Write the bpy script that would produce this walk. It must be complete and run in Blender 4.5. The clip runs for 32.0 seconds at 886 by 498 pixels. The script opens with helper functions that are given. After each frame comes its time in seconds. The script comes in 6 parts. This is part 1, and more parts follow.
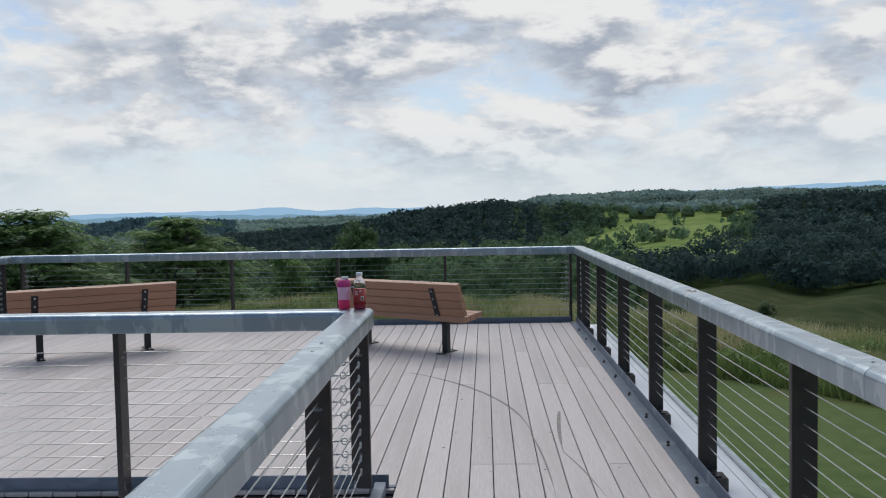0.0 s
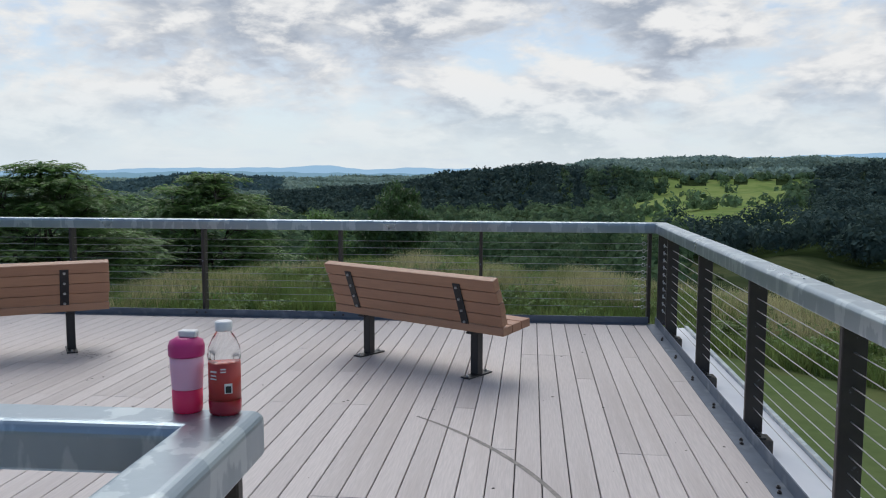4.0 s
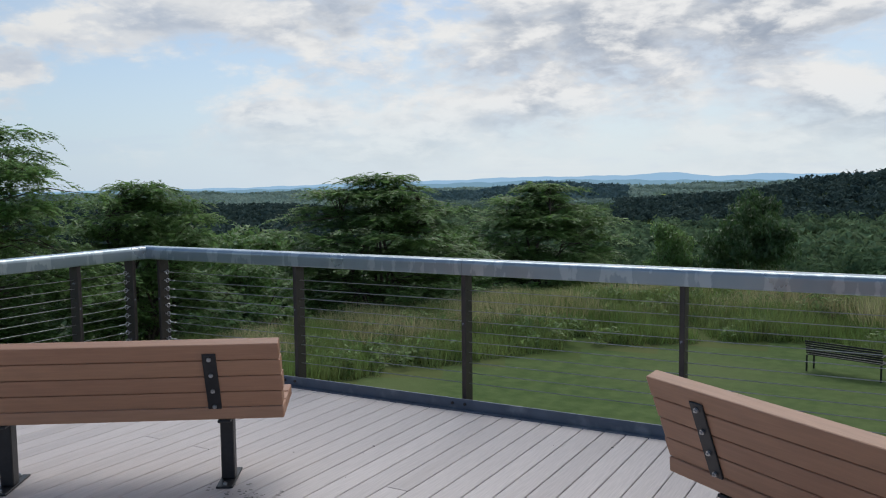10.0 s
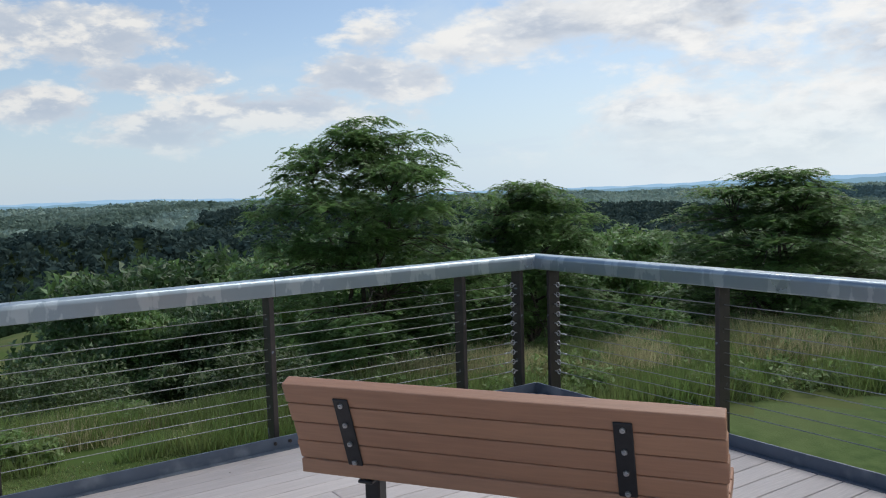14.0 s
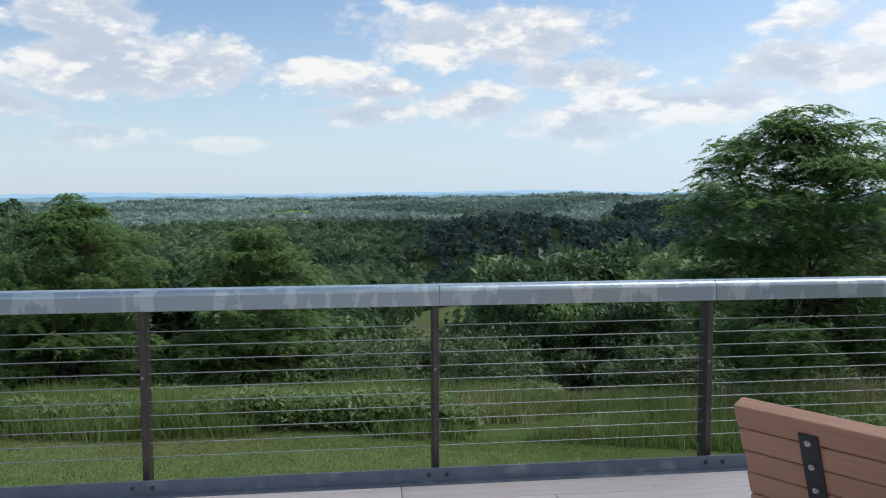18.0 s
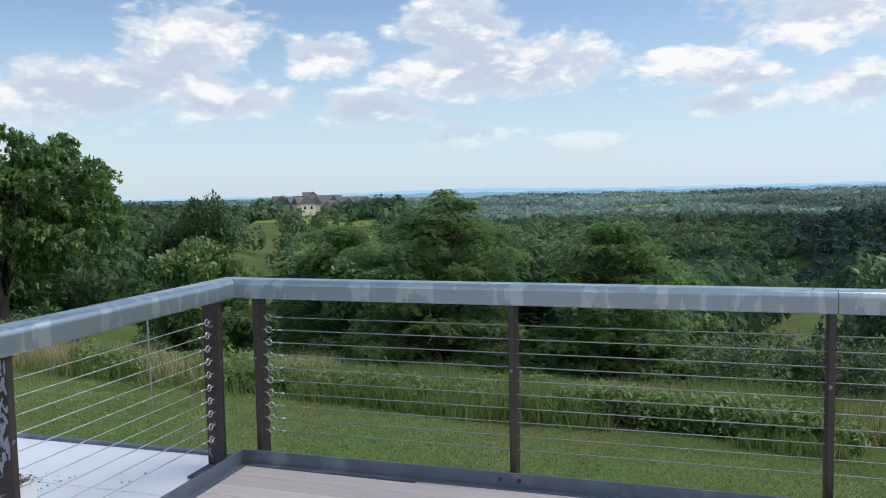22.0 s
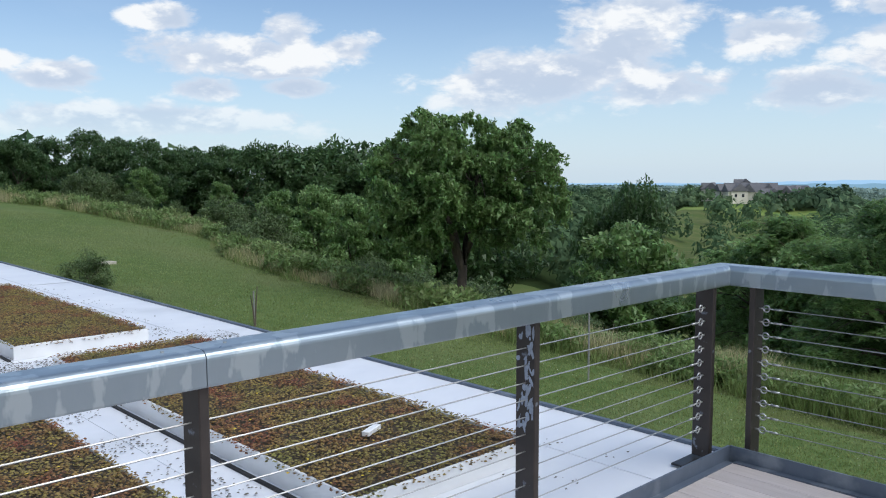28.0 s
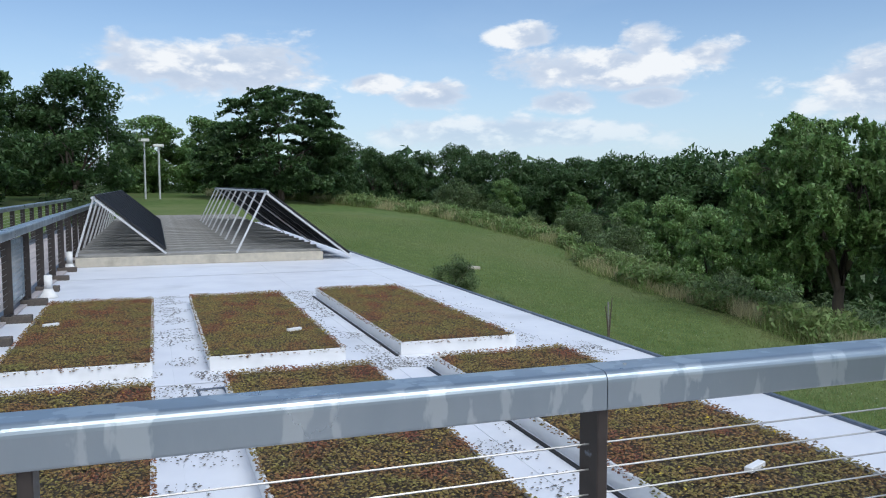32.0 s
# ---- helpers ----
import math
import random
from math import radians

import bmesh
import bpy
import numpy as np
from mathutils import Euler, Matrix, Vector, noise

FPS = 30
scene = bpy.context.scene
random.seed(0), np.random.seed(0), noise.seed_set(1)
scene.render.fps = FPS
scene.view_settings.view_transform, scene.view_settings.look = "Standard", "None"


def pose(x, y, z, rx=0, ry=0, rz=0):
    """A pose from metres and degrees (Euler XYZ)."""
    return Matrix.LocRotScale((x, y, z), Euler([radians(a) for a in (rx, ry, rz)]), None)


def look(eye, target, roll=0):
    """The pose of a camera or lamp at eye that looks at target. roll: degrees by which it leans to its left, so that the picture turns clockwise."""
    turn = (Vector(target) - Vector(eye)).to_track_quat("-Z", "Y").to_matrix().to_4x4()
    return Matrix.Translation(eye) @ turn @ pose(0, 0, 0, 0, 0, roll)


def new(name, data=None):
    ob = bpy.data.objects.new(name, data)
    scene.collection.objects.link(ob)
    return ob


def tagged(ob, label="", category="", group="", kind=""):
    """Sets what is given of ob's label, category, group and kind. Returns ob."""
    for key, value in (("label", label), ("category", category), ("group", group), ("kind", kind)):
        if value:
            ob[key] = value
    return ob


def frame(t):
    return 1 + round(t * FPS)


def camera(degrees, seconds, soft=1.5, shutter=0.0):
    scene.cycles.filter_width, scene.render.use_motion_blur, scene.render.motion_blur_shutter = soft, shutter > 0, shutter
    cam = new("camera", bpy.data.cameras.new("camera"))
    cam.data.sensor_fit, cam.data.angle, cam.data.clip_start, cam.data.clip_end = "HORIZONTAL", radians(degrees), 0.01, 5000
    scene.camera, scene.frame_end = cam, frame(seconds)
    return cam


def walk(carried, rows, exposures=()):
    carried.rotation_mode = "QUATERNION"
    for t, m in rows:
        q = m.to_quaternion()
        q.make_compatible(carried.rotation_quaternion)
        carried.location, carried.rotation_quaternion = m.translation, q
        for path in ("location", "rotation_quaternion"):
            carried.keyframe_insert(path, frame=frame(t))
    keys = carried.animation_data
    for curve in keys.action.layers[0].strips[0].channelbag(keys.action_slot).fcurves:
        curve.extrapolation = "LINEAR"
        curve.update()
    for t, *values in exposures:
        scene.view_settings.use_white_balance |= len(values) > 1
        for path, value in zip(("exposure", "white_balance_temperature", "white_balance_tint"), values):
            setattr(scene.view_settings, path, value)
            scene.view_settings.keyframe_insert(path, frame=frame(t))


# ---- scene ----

# ---- camera ----
EXPOSURES = [(0.0, 0.02, 6330, 10), (2.5, 0.06, 6330, 10), (6.0, 0.10, 6330, 10), (9.0, 0.04, 6330, 10), (13.0, 0.10, 6330, 10), (15.0, 0.28, 6400, 10), (18.0, 0.38, 6300, 10), (25.0, 0.45, 6200, 10), (32.0, 0.38, 6000, 10)]
cam = camera(56.71, 32.0, soft=1.1)
PATH = [
    (0, (0.557, -4.668, 1.623), (0.492, -2.672, 1.527), -1.11),
    (0.5, (0.523, -4.319, 1.611), (0.473, -2.322, 1.504), -1.08),
    (1, (0.503, -3.933, 1.617), (0.488, -1.936, 1.506), -0.92),
    (1.5, (0.534, -3.553, 1.617), (0.501, -1.557, 1.500), -1.69),
    (2, (0.541, -3.176, 1.612), (0.504, -1.181, 1.472), -1.41),
    (2.5, (0.526, -2.812, 1.604), (0.506, -0.819, 1.440), -0.82),
    (3, (0.542, -2.457, 1.598), (0.475, -0.466, 1.415), -0.18),
    (3.5, (0.565, -2.124, 1.608), (0.426, -0.138, 1.419), 0.37),
    (5.5, (0.507, -0.731, 1.595), (0.300, 1.250, 1.407), -0.14),
    (6, (0.452, -0.419, 1.598), (0.243, 1.561, 1.402), -0.13),
    (6.5, (0.430, -0.080, 1.596), (0.129, 1.886, 1.385), -0.06),
    (7, (0.392, 0.231, 1.601), (-0.006, 2.180, 1.393), 0.12),
    (7.5, (0.314, 0.539, 1.616), (-0.112, 2.485, 1.432), -0.13),
    (8, (0.256, 0.792, 1.618), (-0.233, 2.724, 1.455), -0.25),
    (8.5, (0.223, 1.090, 1.625), (-0.369, 2.994, 1.466), -0.41),
    (9, (0.115, 1.363, 1.614), (-0.541, 3.245, 1.456), -0.77),
    (9.5, (-0.033, 1.589, 1.625), (-0.790, 3.434, 1.480), -0.54),
    (10, (-0.197, 1.828, 1.636), (-1.157, 3.575, 1.469), -0.64),
    (10.5, (-0.341, 2.015, 1.646), (-1.442, 3.676, 1.475), -0.39),
    (11, (-0.483, 2.168, 1.624), (-1.668, 3.770, 1.449), -0.85),
    (11.5, (-0.678, 2.315, 1.596), (-1.904, 3.890, 1.458), -1.83),
    (12, (-0.799, 2.440, 1.590), (-2.132, 3.926, 1.466), -2.36),
    (12.5, (-0.923, 2.554, 1.610), (-2.381, 3.919, 1.500), -2.13),
    (13, (-1.011, 2.604, 1.623), (-2.541, 3.887, 1.499), -1.56),
    (13.5, (-1.141, 2.649, 1.625), (-2.727, 3.857, 1.465), -1.50),
    (14, (-1.262, 2.701, 1.632), (-2.890, 3.853, 1.478), -1.55),
    (14.5, (-1.323, 2.714, 1.626), (-3.021, 3.760, 1.480), -1.55),
    (15, (-1.367, 2.751, 1.627), (-3.160, 3.623, 1.463), -1.49),
    (15.5, (-1.408, 2.793, 1.627), (-3.263, 3.520, 1.449), -0.57),
    (17.5, (-1.643, 2.750, 1.610), (-3.608, 3.079, 1.443), -0.26),
    (18, (-1.678, 2.692, 1.616), (-3.656, 2.938, 1.461), -0.13),
    (18.5, (-1.718, 2.660, 1.609), (-3.706, 2.812, 1.452), -0.29),
    (19, (-1.740, 2.651, 1.608), (-3.732, 2.709, 1.440), -0.35),
    (19.5, (-1.777, 2.637, 1.610), (-3.769, 2.594, 1.435), -0.65),
    (20, (-1.824, 2.631, 1.608), (-3.811, 2.490, 1.433), -0.71),
    (20.5, (-1.869, 2.623, 1.605), (-3.846, 2.381, 1.431), -0.48),
    (21, (-1.887, 2.612, 1.605), (-3.846, 2.249, 1.430), -0.78),
    (21.5, (-1.893, 2.605, 1.607), (-3.826, 2.119, 1.439), -1.04),
    (22, (-1.893, 2.601, 1.611), (-3.795, 2.003, 1.450), -1.11),
    (22.5, (-1.896, 2.590, 1.609), (-3.752, 1.864, 1.442), -0.89),
    (23, (-1.905, 2.572, 1.607), (-3.713, 1.735, 1.432), -0.71),
    (23.5, (-1.909, 2.550, 1.601), (-3.681, 1.638, 1.427), -0.63),
    (24, (-1.907, 2.510, 1.599), (-3.641, 1.530, 1.415), -0.97),
    (24.5, (-1.898, 2.465, 1.597), (-3.593, 1.422, 1.400), -1.11),
    (25, (-1.875, 2.415, 1.602), (-3.531, 1.310, 1.405), -0.90),
    (25.5, (-1.853, 2.366, 1.599), (-3.464, 1.198, 1.399), -0.38),
    (27.5, (-1.843, 2.212, 1.589), (-3.267, 0.820, 1.405), -0.03),
    (28, (-1.813, 2.175, 1.587), (-3.184, 0.731, 1.401), -0.04),
    (28.5, (-1.775, 2.148, 1.587), (-3.066, 0.631, 1.399), -0.39),
    (29, (-1.757, 2.122, 1.582), (-2.962, 0.538, 1.385), -0.40),
    (29.5, (-1.748, 2.095, 1.588), (-2.848, 0.436, 1.393), -0.28),
    (30, (-1.744, 2.069, 1.595), (-2.743, 0.344, 1.425), -0.25),
    (30.5, (-1.754, 2.032, 1.596), (-2.666, 0.257, 1.453), 0.19),
    (31, (-1.754, 2.010, 1.597), (-2.584, 0.196, 1.457), 0.21),
    (31.5, (-1.743, 2.003, 1.602), (-2.483, 0.151, 1.453), -0.05),
    (32, (-1.743, 1.986, 1.599), (-2.404, 0.105, 1.440), -0.16),
]
walk(cam, [(t, look(eye, target, roll)) for t, eye, target, roll in PATH], exposures=EXPOSURES)

# ---- world, sun ----
SUN_AZ, SUN_EL = 20.0, 55.0      # degrees left of +y, degrees up
# single clouds of the open side: azimuth, elevation, half width, half height in degrees
CLOUDS = ((149.2, 7.6, 5.9, 1.4), (146.5, 9.2, 2.0, 1.6), (143.1, 8.4, 2.0, 1.0), (161.2, 6.0, 2.8, 0.8), (165.2, 6.8, 2.0, 0.6), (152.0, 5.5, 2.4, 0.8), (146.5, 5.7, 2.4, 0.6), (176.2, 7.6, 7.0, 1.7), (155.0, 10.0, 2.0, 0.6), (155.5, 3.4, 9.8, 1.0),
          (129.5, 6.0, 7.5, 1.8), (124.6, 7.8, 3.2, 2.4), (123.2, 10.4, 3.9, 1.6), (115.2, 8.8, 3.2, 1.1), (126.4, 6.9, 3.9, 1.2))
MORE_CLOUDS = ((106.0, 10.4, 4.3, 1.4), (112.3, 5.0, 3.7, 1.2), (102.8, 7.8, 7.5, 2.0), (90.7, 7.8, 3.7, 0.8), (87.6, 6.5, 3.2, 0.7), (80.7, 5.7, 3.5, 1.2), (79.9, 10.1, 8.3, 2.0), (73.9, 4.4, 3.5, 1.0), (66.5, 5.4, 7.5, 1.4), (88.4, 4.8, 3.3, 0.8),
               (105.5, 3.2, 2.8, 0.8), (97.4, 2.8, 2.4, 0.5), (73.3, 7.4, 5.0, 1.1), (59.2, 7.4, 4.3, 1.2), (73.3, 3.6, 4.3, 1.0), (45.1, 10.4, 13.0, 2.0), (39.5, 4.5, 4.3, 1.0), (122.6, 5.6, 4.3, 1.0))


def build_world():
    w = bpy.data.worlds.new("world")
    scene.world = w
    w.use_nodes = True
    nt = w.node_tree
    nt.nodes.clear()
    N, L = nt.nodes.new, nt.links.new

    def math_node(op, a, b=None, c=None, clamp=False):
        n = N("ShaderNodeMath")
        n.operation, n.use_clamp = op, clamp
        for i, v in enumerate((a, b, c)):
            if v is None:
                continue
            if isinstance(v, (int, float)):
                n.inputs[i].default_value = v
            else:
                L(v, n.inputs[i])
        return n.outputs[0]

    def step(v, lo, hi, a=0.0, b=1.0):
        n = N("ShaderNodeMapRange")
        n.interpolation_type = "SMOOTHSTEP"
        L(v, n.inputs[0])
        for i, k in enumerate((lo, hi, a, b)):
            n.inputs[i + 1].default_value = k
        return n.outputs[0]

    def mix(f, a, b):
        n = N("ShaderNodeMix")
        n.data_type = "RGBA"
        for k, v in ((0, f), (6, a), (7, b)):
            if isinstance(v, (int, float)):
                n.inputs[k].default_value = v
            elif isinstance(v, tuple):
                n.inputs[k].default_value = (*v, 1)
            else:
                L(v, n.inputs[k])
        return n.outputs[2]

    sky = N("ShaderNodeTexSky")
    sky.sky_type, sky.sun_disc = "NISHITA", False
    sky.sun_elevation, sky.sun_rotation = radians(SUN_EL), radians(-SUN_AZ)
    sky.air_density, sky.dust_density, sky.ozone_density, sky.altitude = 1.0, 0.4, 2.5, 250
    co = N("ShaderNodeTexCoord").outputs["Generated"]
    sep = N("ShaderNodeSeparateXYZ")
    L(co, sep.inputs[0])
    x, y, z = sep.outputs
    def noise_at(vec, scale, detail, rough, dist=0.0):
        n = N("ShaderNodeTexNoise")
        for k, v in (("Scale", scale), ("Detail", detail), ("Roughness", rough), ("Distortion", dist)):
            n.inputs[k].default_value = v
        L(vec, n.inputs["Vector"])
        return n.outputs[0]

    def moved(vec, offset, scale=None):
        n = N("ShaderNodeMapping")
        L(vec, n.inputs[0])
        n.inputs["Location"].default_value = offset
        n.inputs["Scale"].default_value = scale or (1, 1, 1)
        return n.outputs[0]

    def heap(vec, scale, detail, rough):
        """Cloud matter: soft noise with rounded heads on it."""
        v = N("ShaderNodeTexVoronoi")
        v.feature, v.normalize = "F1", True
        for k, w in (("Scale", scale * 2.1), ("Detail", min(detail, 5)), ("Roughness", 0.52), ("Lacunarity", 2.2)):
            v.inputs[k].default_value = w
        warp = N("ShaderNodeVectorMath")
        warp.operation = "MULTIPLY_ADD"
        n = N("ShaderNodeTexNoise")
        n.inputs["Scale"].default_value, n.inputs["Detail"].default_value = scale * 1.7, 3
        L(vec, n.inputs["Vector"]), L(n.outputs["Color"], warp.inputs[0])
        warp.inputs[1].default_value = (0.9 / scale,) * 3
        L(vec, warp.inputs[2]), L(warp.outputs[0], v.inputs["Vector"])
        heads = math_node("SUBTRACT", 0.86, v.outputs["Distance"])
        return math_node("ADD", math_node("MULTIPLY", noise_at(vec, scale, detail, rough), 0.66), math_node("MULTIPLY", heads, 0.34))

    # heaped clouds: flat-based lumps round the horizon, field by direction, squeezed in height
    here = moved(co, (4.1, 2.7, 0.6), (1, 1, 2.5))
    above = moved(co, (4.1 + 0.02, 2.7, 0.6 + 0.060), (1, 1, 2.5))
    puff, puff_up = heap(here, 4.6, 9, 0.56), heap(above, 4.6, 4, 0.52)
    # small fair-weather heaps of the open side, in rows
    low = moved(co, (1.3, 7.7, 0.2), (1, 1, 2.2))
    low_up = moved(co, (1.3, 7.7, 0.2 + 0.05), (1, 1, 2.2))
    small, small_up = heap(low, 9.5, 9, 0.58), heap(low_up, 9.5, 4, 0.52)
    # single clouds that stand out: azimuth, elevation, half width, half height in degrees
    lumps = None
    for az, el, rx, ry in CLOUDS + MORE_CLOUDS:
        mp = N("ShaderNodeMapping")
        mp.vector_type = "TEXTURE"
        L(co, mp.inputs[0])
        c, e = radians(az), radians(el)
        mp.inputs["Location"].default_value = (-math.sin(c) * math.cos(e), math.cos(c) * math.cos(e), math.sin(e))
        mp.inputs["Rotation"].default_value = (0, 0, c)
        mp.inputs["Scale"].default_value = (radians(rx) * 1.15, 0.5, radians(ry) * 1.25)
        ln = N("ShaderNodeVectorMath")
        ln.operation = "LENGTH"
        L(mp.outputs[0], ln.inputs[0])
        v = math_node("SUBTRACT", 1.0, math_node("MINIMUM", ln.outputs["Value"], 1.7))
        lumps = v if lumps is None else math_node("MAXIMUM", lumps, v)
    # thick broken cover towards +y and +x, open sky towards -x and -y
    side = math_node("ADD", math_node("MULTIPLY", y, 0.66), math_node("MULTIPLY", x, 0.40))
    cover = step(side, -0.2, 0.62, 0.545, 0.452)
    backlit = step(side, -0.1, 0.55)
    open_side = math_node("SUBTRACT", 1.0, step(side, -0.15, 0.30))
    fused = math_node("ADD", math_node("MULTIPLY", puff, 0.70), math_node("MULTIPLY", small, 0.30))
    big = math_node("SUBTRACT", math_node("ADD", fused, math_node("MULTIPLY", math_node("MAXIMUM", lumps, 0.0), 0.08)), cover)
    little = math_node("ADD", math_node("MULTIPLY", lumps, 0.33), math_node("MULTIPLY", math_node("SUBTRACT", small, 0.53), 1.15))
    big = math_node("MULTIPLY", big, 1.7)
    d = math_node("ADD", math_node("MULTIPLY", big, math_node("SUBTRACT", 1.0, open_side)), math_node("MULTIPLY", little, open_side))
    mask = step(d, -0.05, 0.11)
    thick = step(d, 0.02, 0.20)
    lit_big, lit_small = step(math_node("SUBTRACT", puff, puff_up), -0.09, 0.07), step(math_node("SUBTRACT", small, small_up), -0.05, 0.10)
    top_lit = math_node("ADD", math_node("MULTIPLY", lit_big, math_node("SUBTRACT", 1.0, open_side)), math_node("MULTIPLY", lit_small, open_side))
    bright = mix(top_lit, (0.66, 0.71, 0.78), (0.93, 0.92, 0.89))
    front = mix(math_node("MULTIPLY", thick, math_node("SUBTRACT", 1.0, top_lit)), bright, (0.55, 0.62, 0.72))
    shade = mix(thick, bright, mix(step(math_node("ADD", math_node("SUBTRACT", puff, puff_up), math_node("MULTIPLY", math_node("SUBTRACT", small, small_up), 0.7)), -0.09, 0.10), (0.40, 0.45, 0.53), (0.93, 0.92, 0.90)))
    cloud = mix(backlit, front, shade)
    # thin high sheet
    zz = math_node("ADD", math_node("MAXIMUM", z, 0.0), 0.12)
    sheet = N("ShaderNodeCombineXYZ")
    L(math_node("DIVIDE", x, zz), sheet.inputs[0]), L(math_node("DIVIDE", y, zz), sheet.inputs[1])
    thin = step(noise_at(sheet.outputs[0], 0.9, 8, 0.6, 0.4), 0.40, 0.72, 0.0, 0.85)
    thin = math_node("MAXIMUM", math_node("MULTIPLY", thin, step(side, -0.75, 0.5, 0.12, 1.0)), step(side, -0.7, 0.5, 0.03, 0.36))
    haze = math_node("MULTIPLY", step(z, -0.04, 0.24, 1.0, 0.0), step(side, -0.8, 0.1, 0.72, 0.95))
    sc = N("ShaderNodeVectorMath")
    sc.operation = "SCALE"
    L(sky.outputs[0], sc.inputs[0])
    sc.inputs[3].default_value = 0.122
    hazed = mix(backlit, (0.60, 0.74, 0.86), (0.78, 0.86, 0.90))
    clear = mix(haze, sc.outputs[0], hazed)
    clear = mix(thin, clear, mix(backlit, (0.62, 0.74, 0.86), (0.76, 0.83, 0.88)))
    veil = math_node("MULTIPLY", mask, step(z, 0.0, 0.12, 0.15, 1.0))
    lit_sky = mix(veil, clear, cloud)
    dim = N("ShaderNodeVectorMath")
    dim.operation = "SCALE"
    L(lit_sky, dim.inputs[0]), L(step(side, -0.35, 0.35, 0.77, 0.87), dim.inputs[3])
    out = dim.outputs[0]
    bg = N("ShaderNodeBackground")
    L(out, bg.inputs[0])
    bg.inputs[1].default_value = 1.0
    L(bg.outputs[0], N("ShaderNodeOutputWorld").inputs[0])


build_world()
sun = new("sun", bpy.data.lights.new("sun", "SUN"))
sun.data.energy, sun.data.angle, sun.data.color = 1.75, radians(44), (1.0, 0.96, 0.89)
sun.matrix_world = look((0, 0, 60), (math.sin(radians(SUN_AZ)) * 60 * math.cos(radians(SUN_EL)), -60 * math.cos(radians(SUN_AZ)) * math.cos(radians(SUN_EL)), 60 - 60 * math.sin(radians(SUN_EL))))

# ---- materials ----
def material(name, base, second=None, scale=6.0, rough=0.6, metal=0.0, bump=0.0, bump_scale=None, stretch=(1, 1, 1), spot=None, spot_scale=1.2, spot_lo=0.55,
             spot_hi=0.7, rand=0.0, island=0.0, spec=0.5, coat=0.0, rough2=None, translucent=0.0, world_space=False):
    """A procedural surface: two colours mixed by fine noise, broad spots of a third, a random tint per object or per island, and a bump."""
    m = bpy.data.materials.new(name)
    m.use_nodes = True
    nt = m.node_tree
    N, L = nt.nodes.new, nt.links.new
    b = nt.nodes["Principled BSDF"]
    co = N("ShaderNodeTexCoord").outputs["Object"]
    if world_space:
        co = N("ShaderNodeNewGeometry").outputs["Position"]
    mp = N("ShaderNodeMapping")
    mp.inputs["Scale"].default_value = stretch
    L(co, mp.inputs[0])

    def noise_tex(s, detail=5.0, vec=None):
        n = N("ShaderNodeTexNoise")
        n.inputs["Scale"].default_value, n.inputs["Detail"].default_value = s, detail
        L(vec or mp.outputs[0], n.inputs["Vector"])
        return n.outputs[0]

    def mixed(f, a, c):
        n = N("ShaderNodeMix")
        n.data_type = "RGBA"
        for k, v in ((0, f), (6, a), (7, c)):
            if isinstance(v, (int, float)):
                n.inputs[k].default_value = v
            elif isinstance(v, tuple):
                n.inputs[k].default_value = (*v, 1)
            else:
                L(v, n.inputs[k])
        return n.outputs[2]

    def ranged(v, lo, hi, a=0.0, c=1.0):
        n = N("ShaderNodeMapRange")
        L(v, n.inputs[0])
        for i, k in enumerate((lo, hi, a, c)):
            n.inputs[i + 1].default_value = k
        return n.outputs[0]

    fine = noise_tex(scale)
    col = mixed(ranged(fine, 0.35, 0.65), base, second or tuple(v * 0.8 for v in base))
    if spot:
        broad = noise_tex(spot_scale, 4.0)
        col = mixed(ranged(broad, spot_lo, spot_hi), col, spot)
    for amount, src in ((rand, "obj"), (island, "isl")):
        if amount:
            r = N("ShaderNodeObjectInfo").outputs["Random"] if src == "obj" else N("ShaderNodeNewGeometry").outputs["Random Per Island"]
            hsv = N("ShaderNodeHueSaturation")
            L(col, hsv.inputs["Color"])
            L(ranged(r, 0, 1, 1 - amount, 1 + amount), hsv.inputs["Value"])
            L(ranged(r, 0, 1, 0.5 - amount * 0.04, 0.5 + amount * 0.04), hsv.inputs["Hue"])
            col = hsv.outputs[0]
    L(col, b.inputs["Base Color"])
    if rough2 is None:
        b.inputs["Roughness"].default_value = rough
    else:
        L(ranged(fine, 0.3, 0.7, rough, rough2), b.inputs["Roughness"])
    b.inputs["Metallic"].default_value = metal
    b.inputs["Specular IOR Level"].default_value = spec
    b.inputs["Coat Weight"].default_value = coat
    if bump:
        bn = N("ShaderNodeBump")
        bn.inputs["Strength"].default_value, bn.inputs["Distance"].default_value = min(1.0, bump), 0.02 if bump <= 1 else 0.02 * bump
        L(noise_tex(bump_scale or scale * 2, 6.0), bn.inputs["Height"])
        L(bn.outputs[0], b.inputs["Normal"])
    if translucent:
        tr = N("ShaderNodeBsdfTranslucent")
        L(col, tr.inputs[0])
        mx = N("ShaderNodeMixShader")
        mx.inputs[0].default_value = translucent
        L(b.outputs[0], mx.inputs[1]), L(tr.outputs[0], mx.inputs[2])
        L(mx.outputs[0], nt.nodes["Material Output"].inputs[0])
    return m


def glass(name, color, rough=0.05, alpha=0.0):
    m = bpy.data.materials.new(name)
    m.use_nodes = True
    b = m.node_tree.nodes["Principled BSDF"]
    b.inputs["Base Color"].default_value = (*color, 1)
    b.inputs["Roughness"].default_value = rough
    b.inputs["Transmission Weight"].default_value = 1.0
    b.inputs["IOR"].default_value = 1.2
    return m


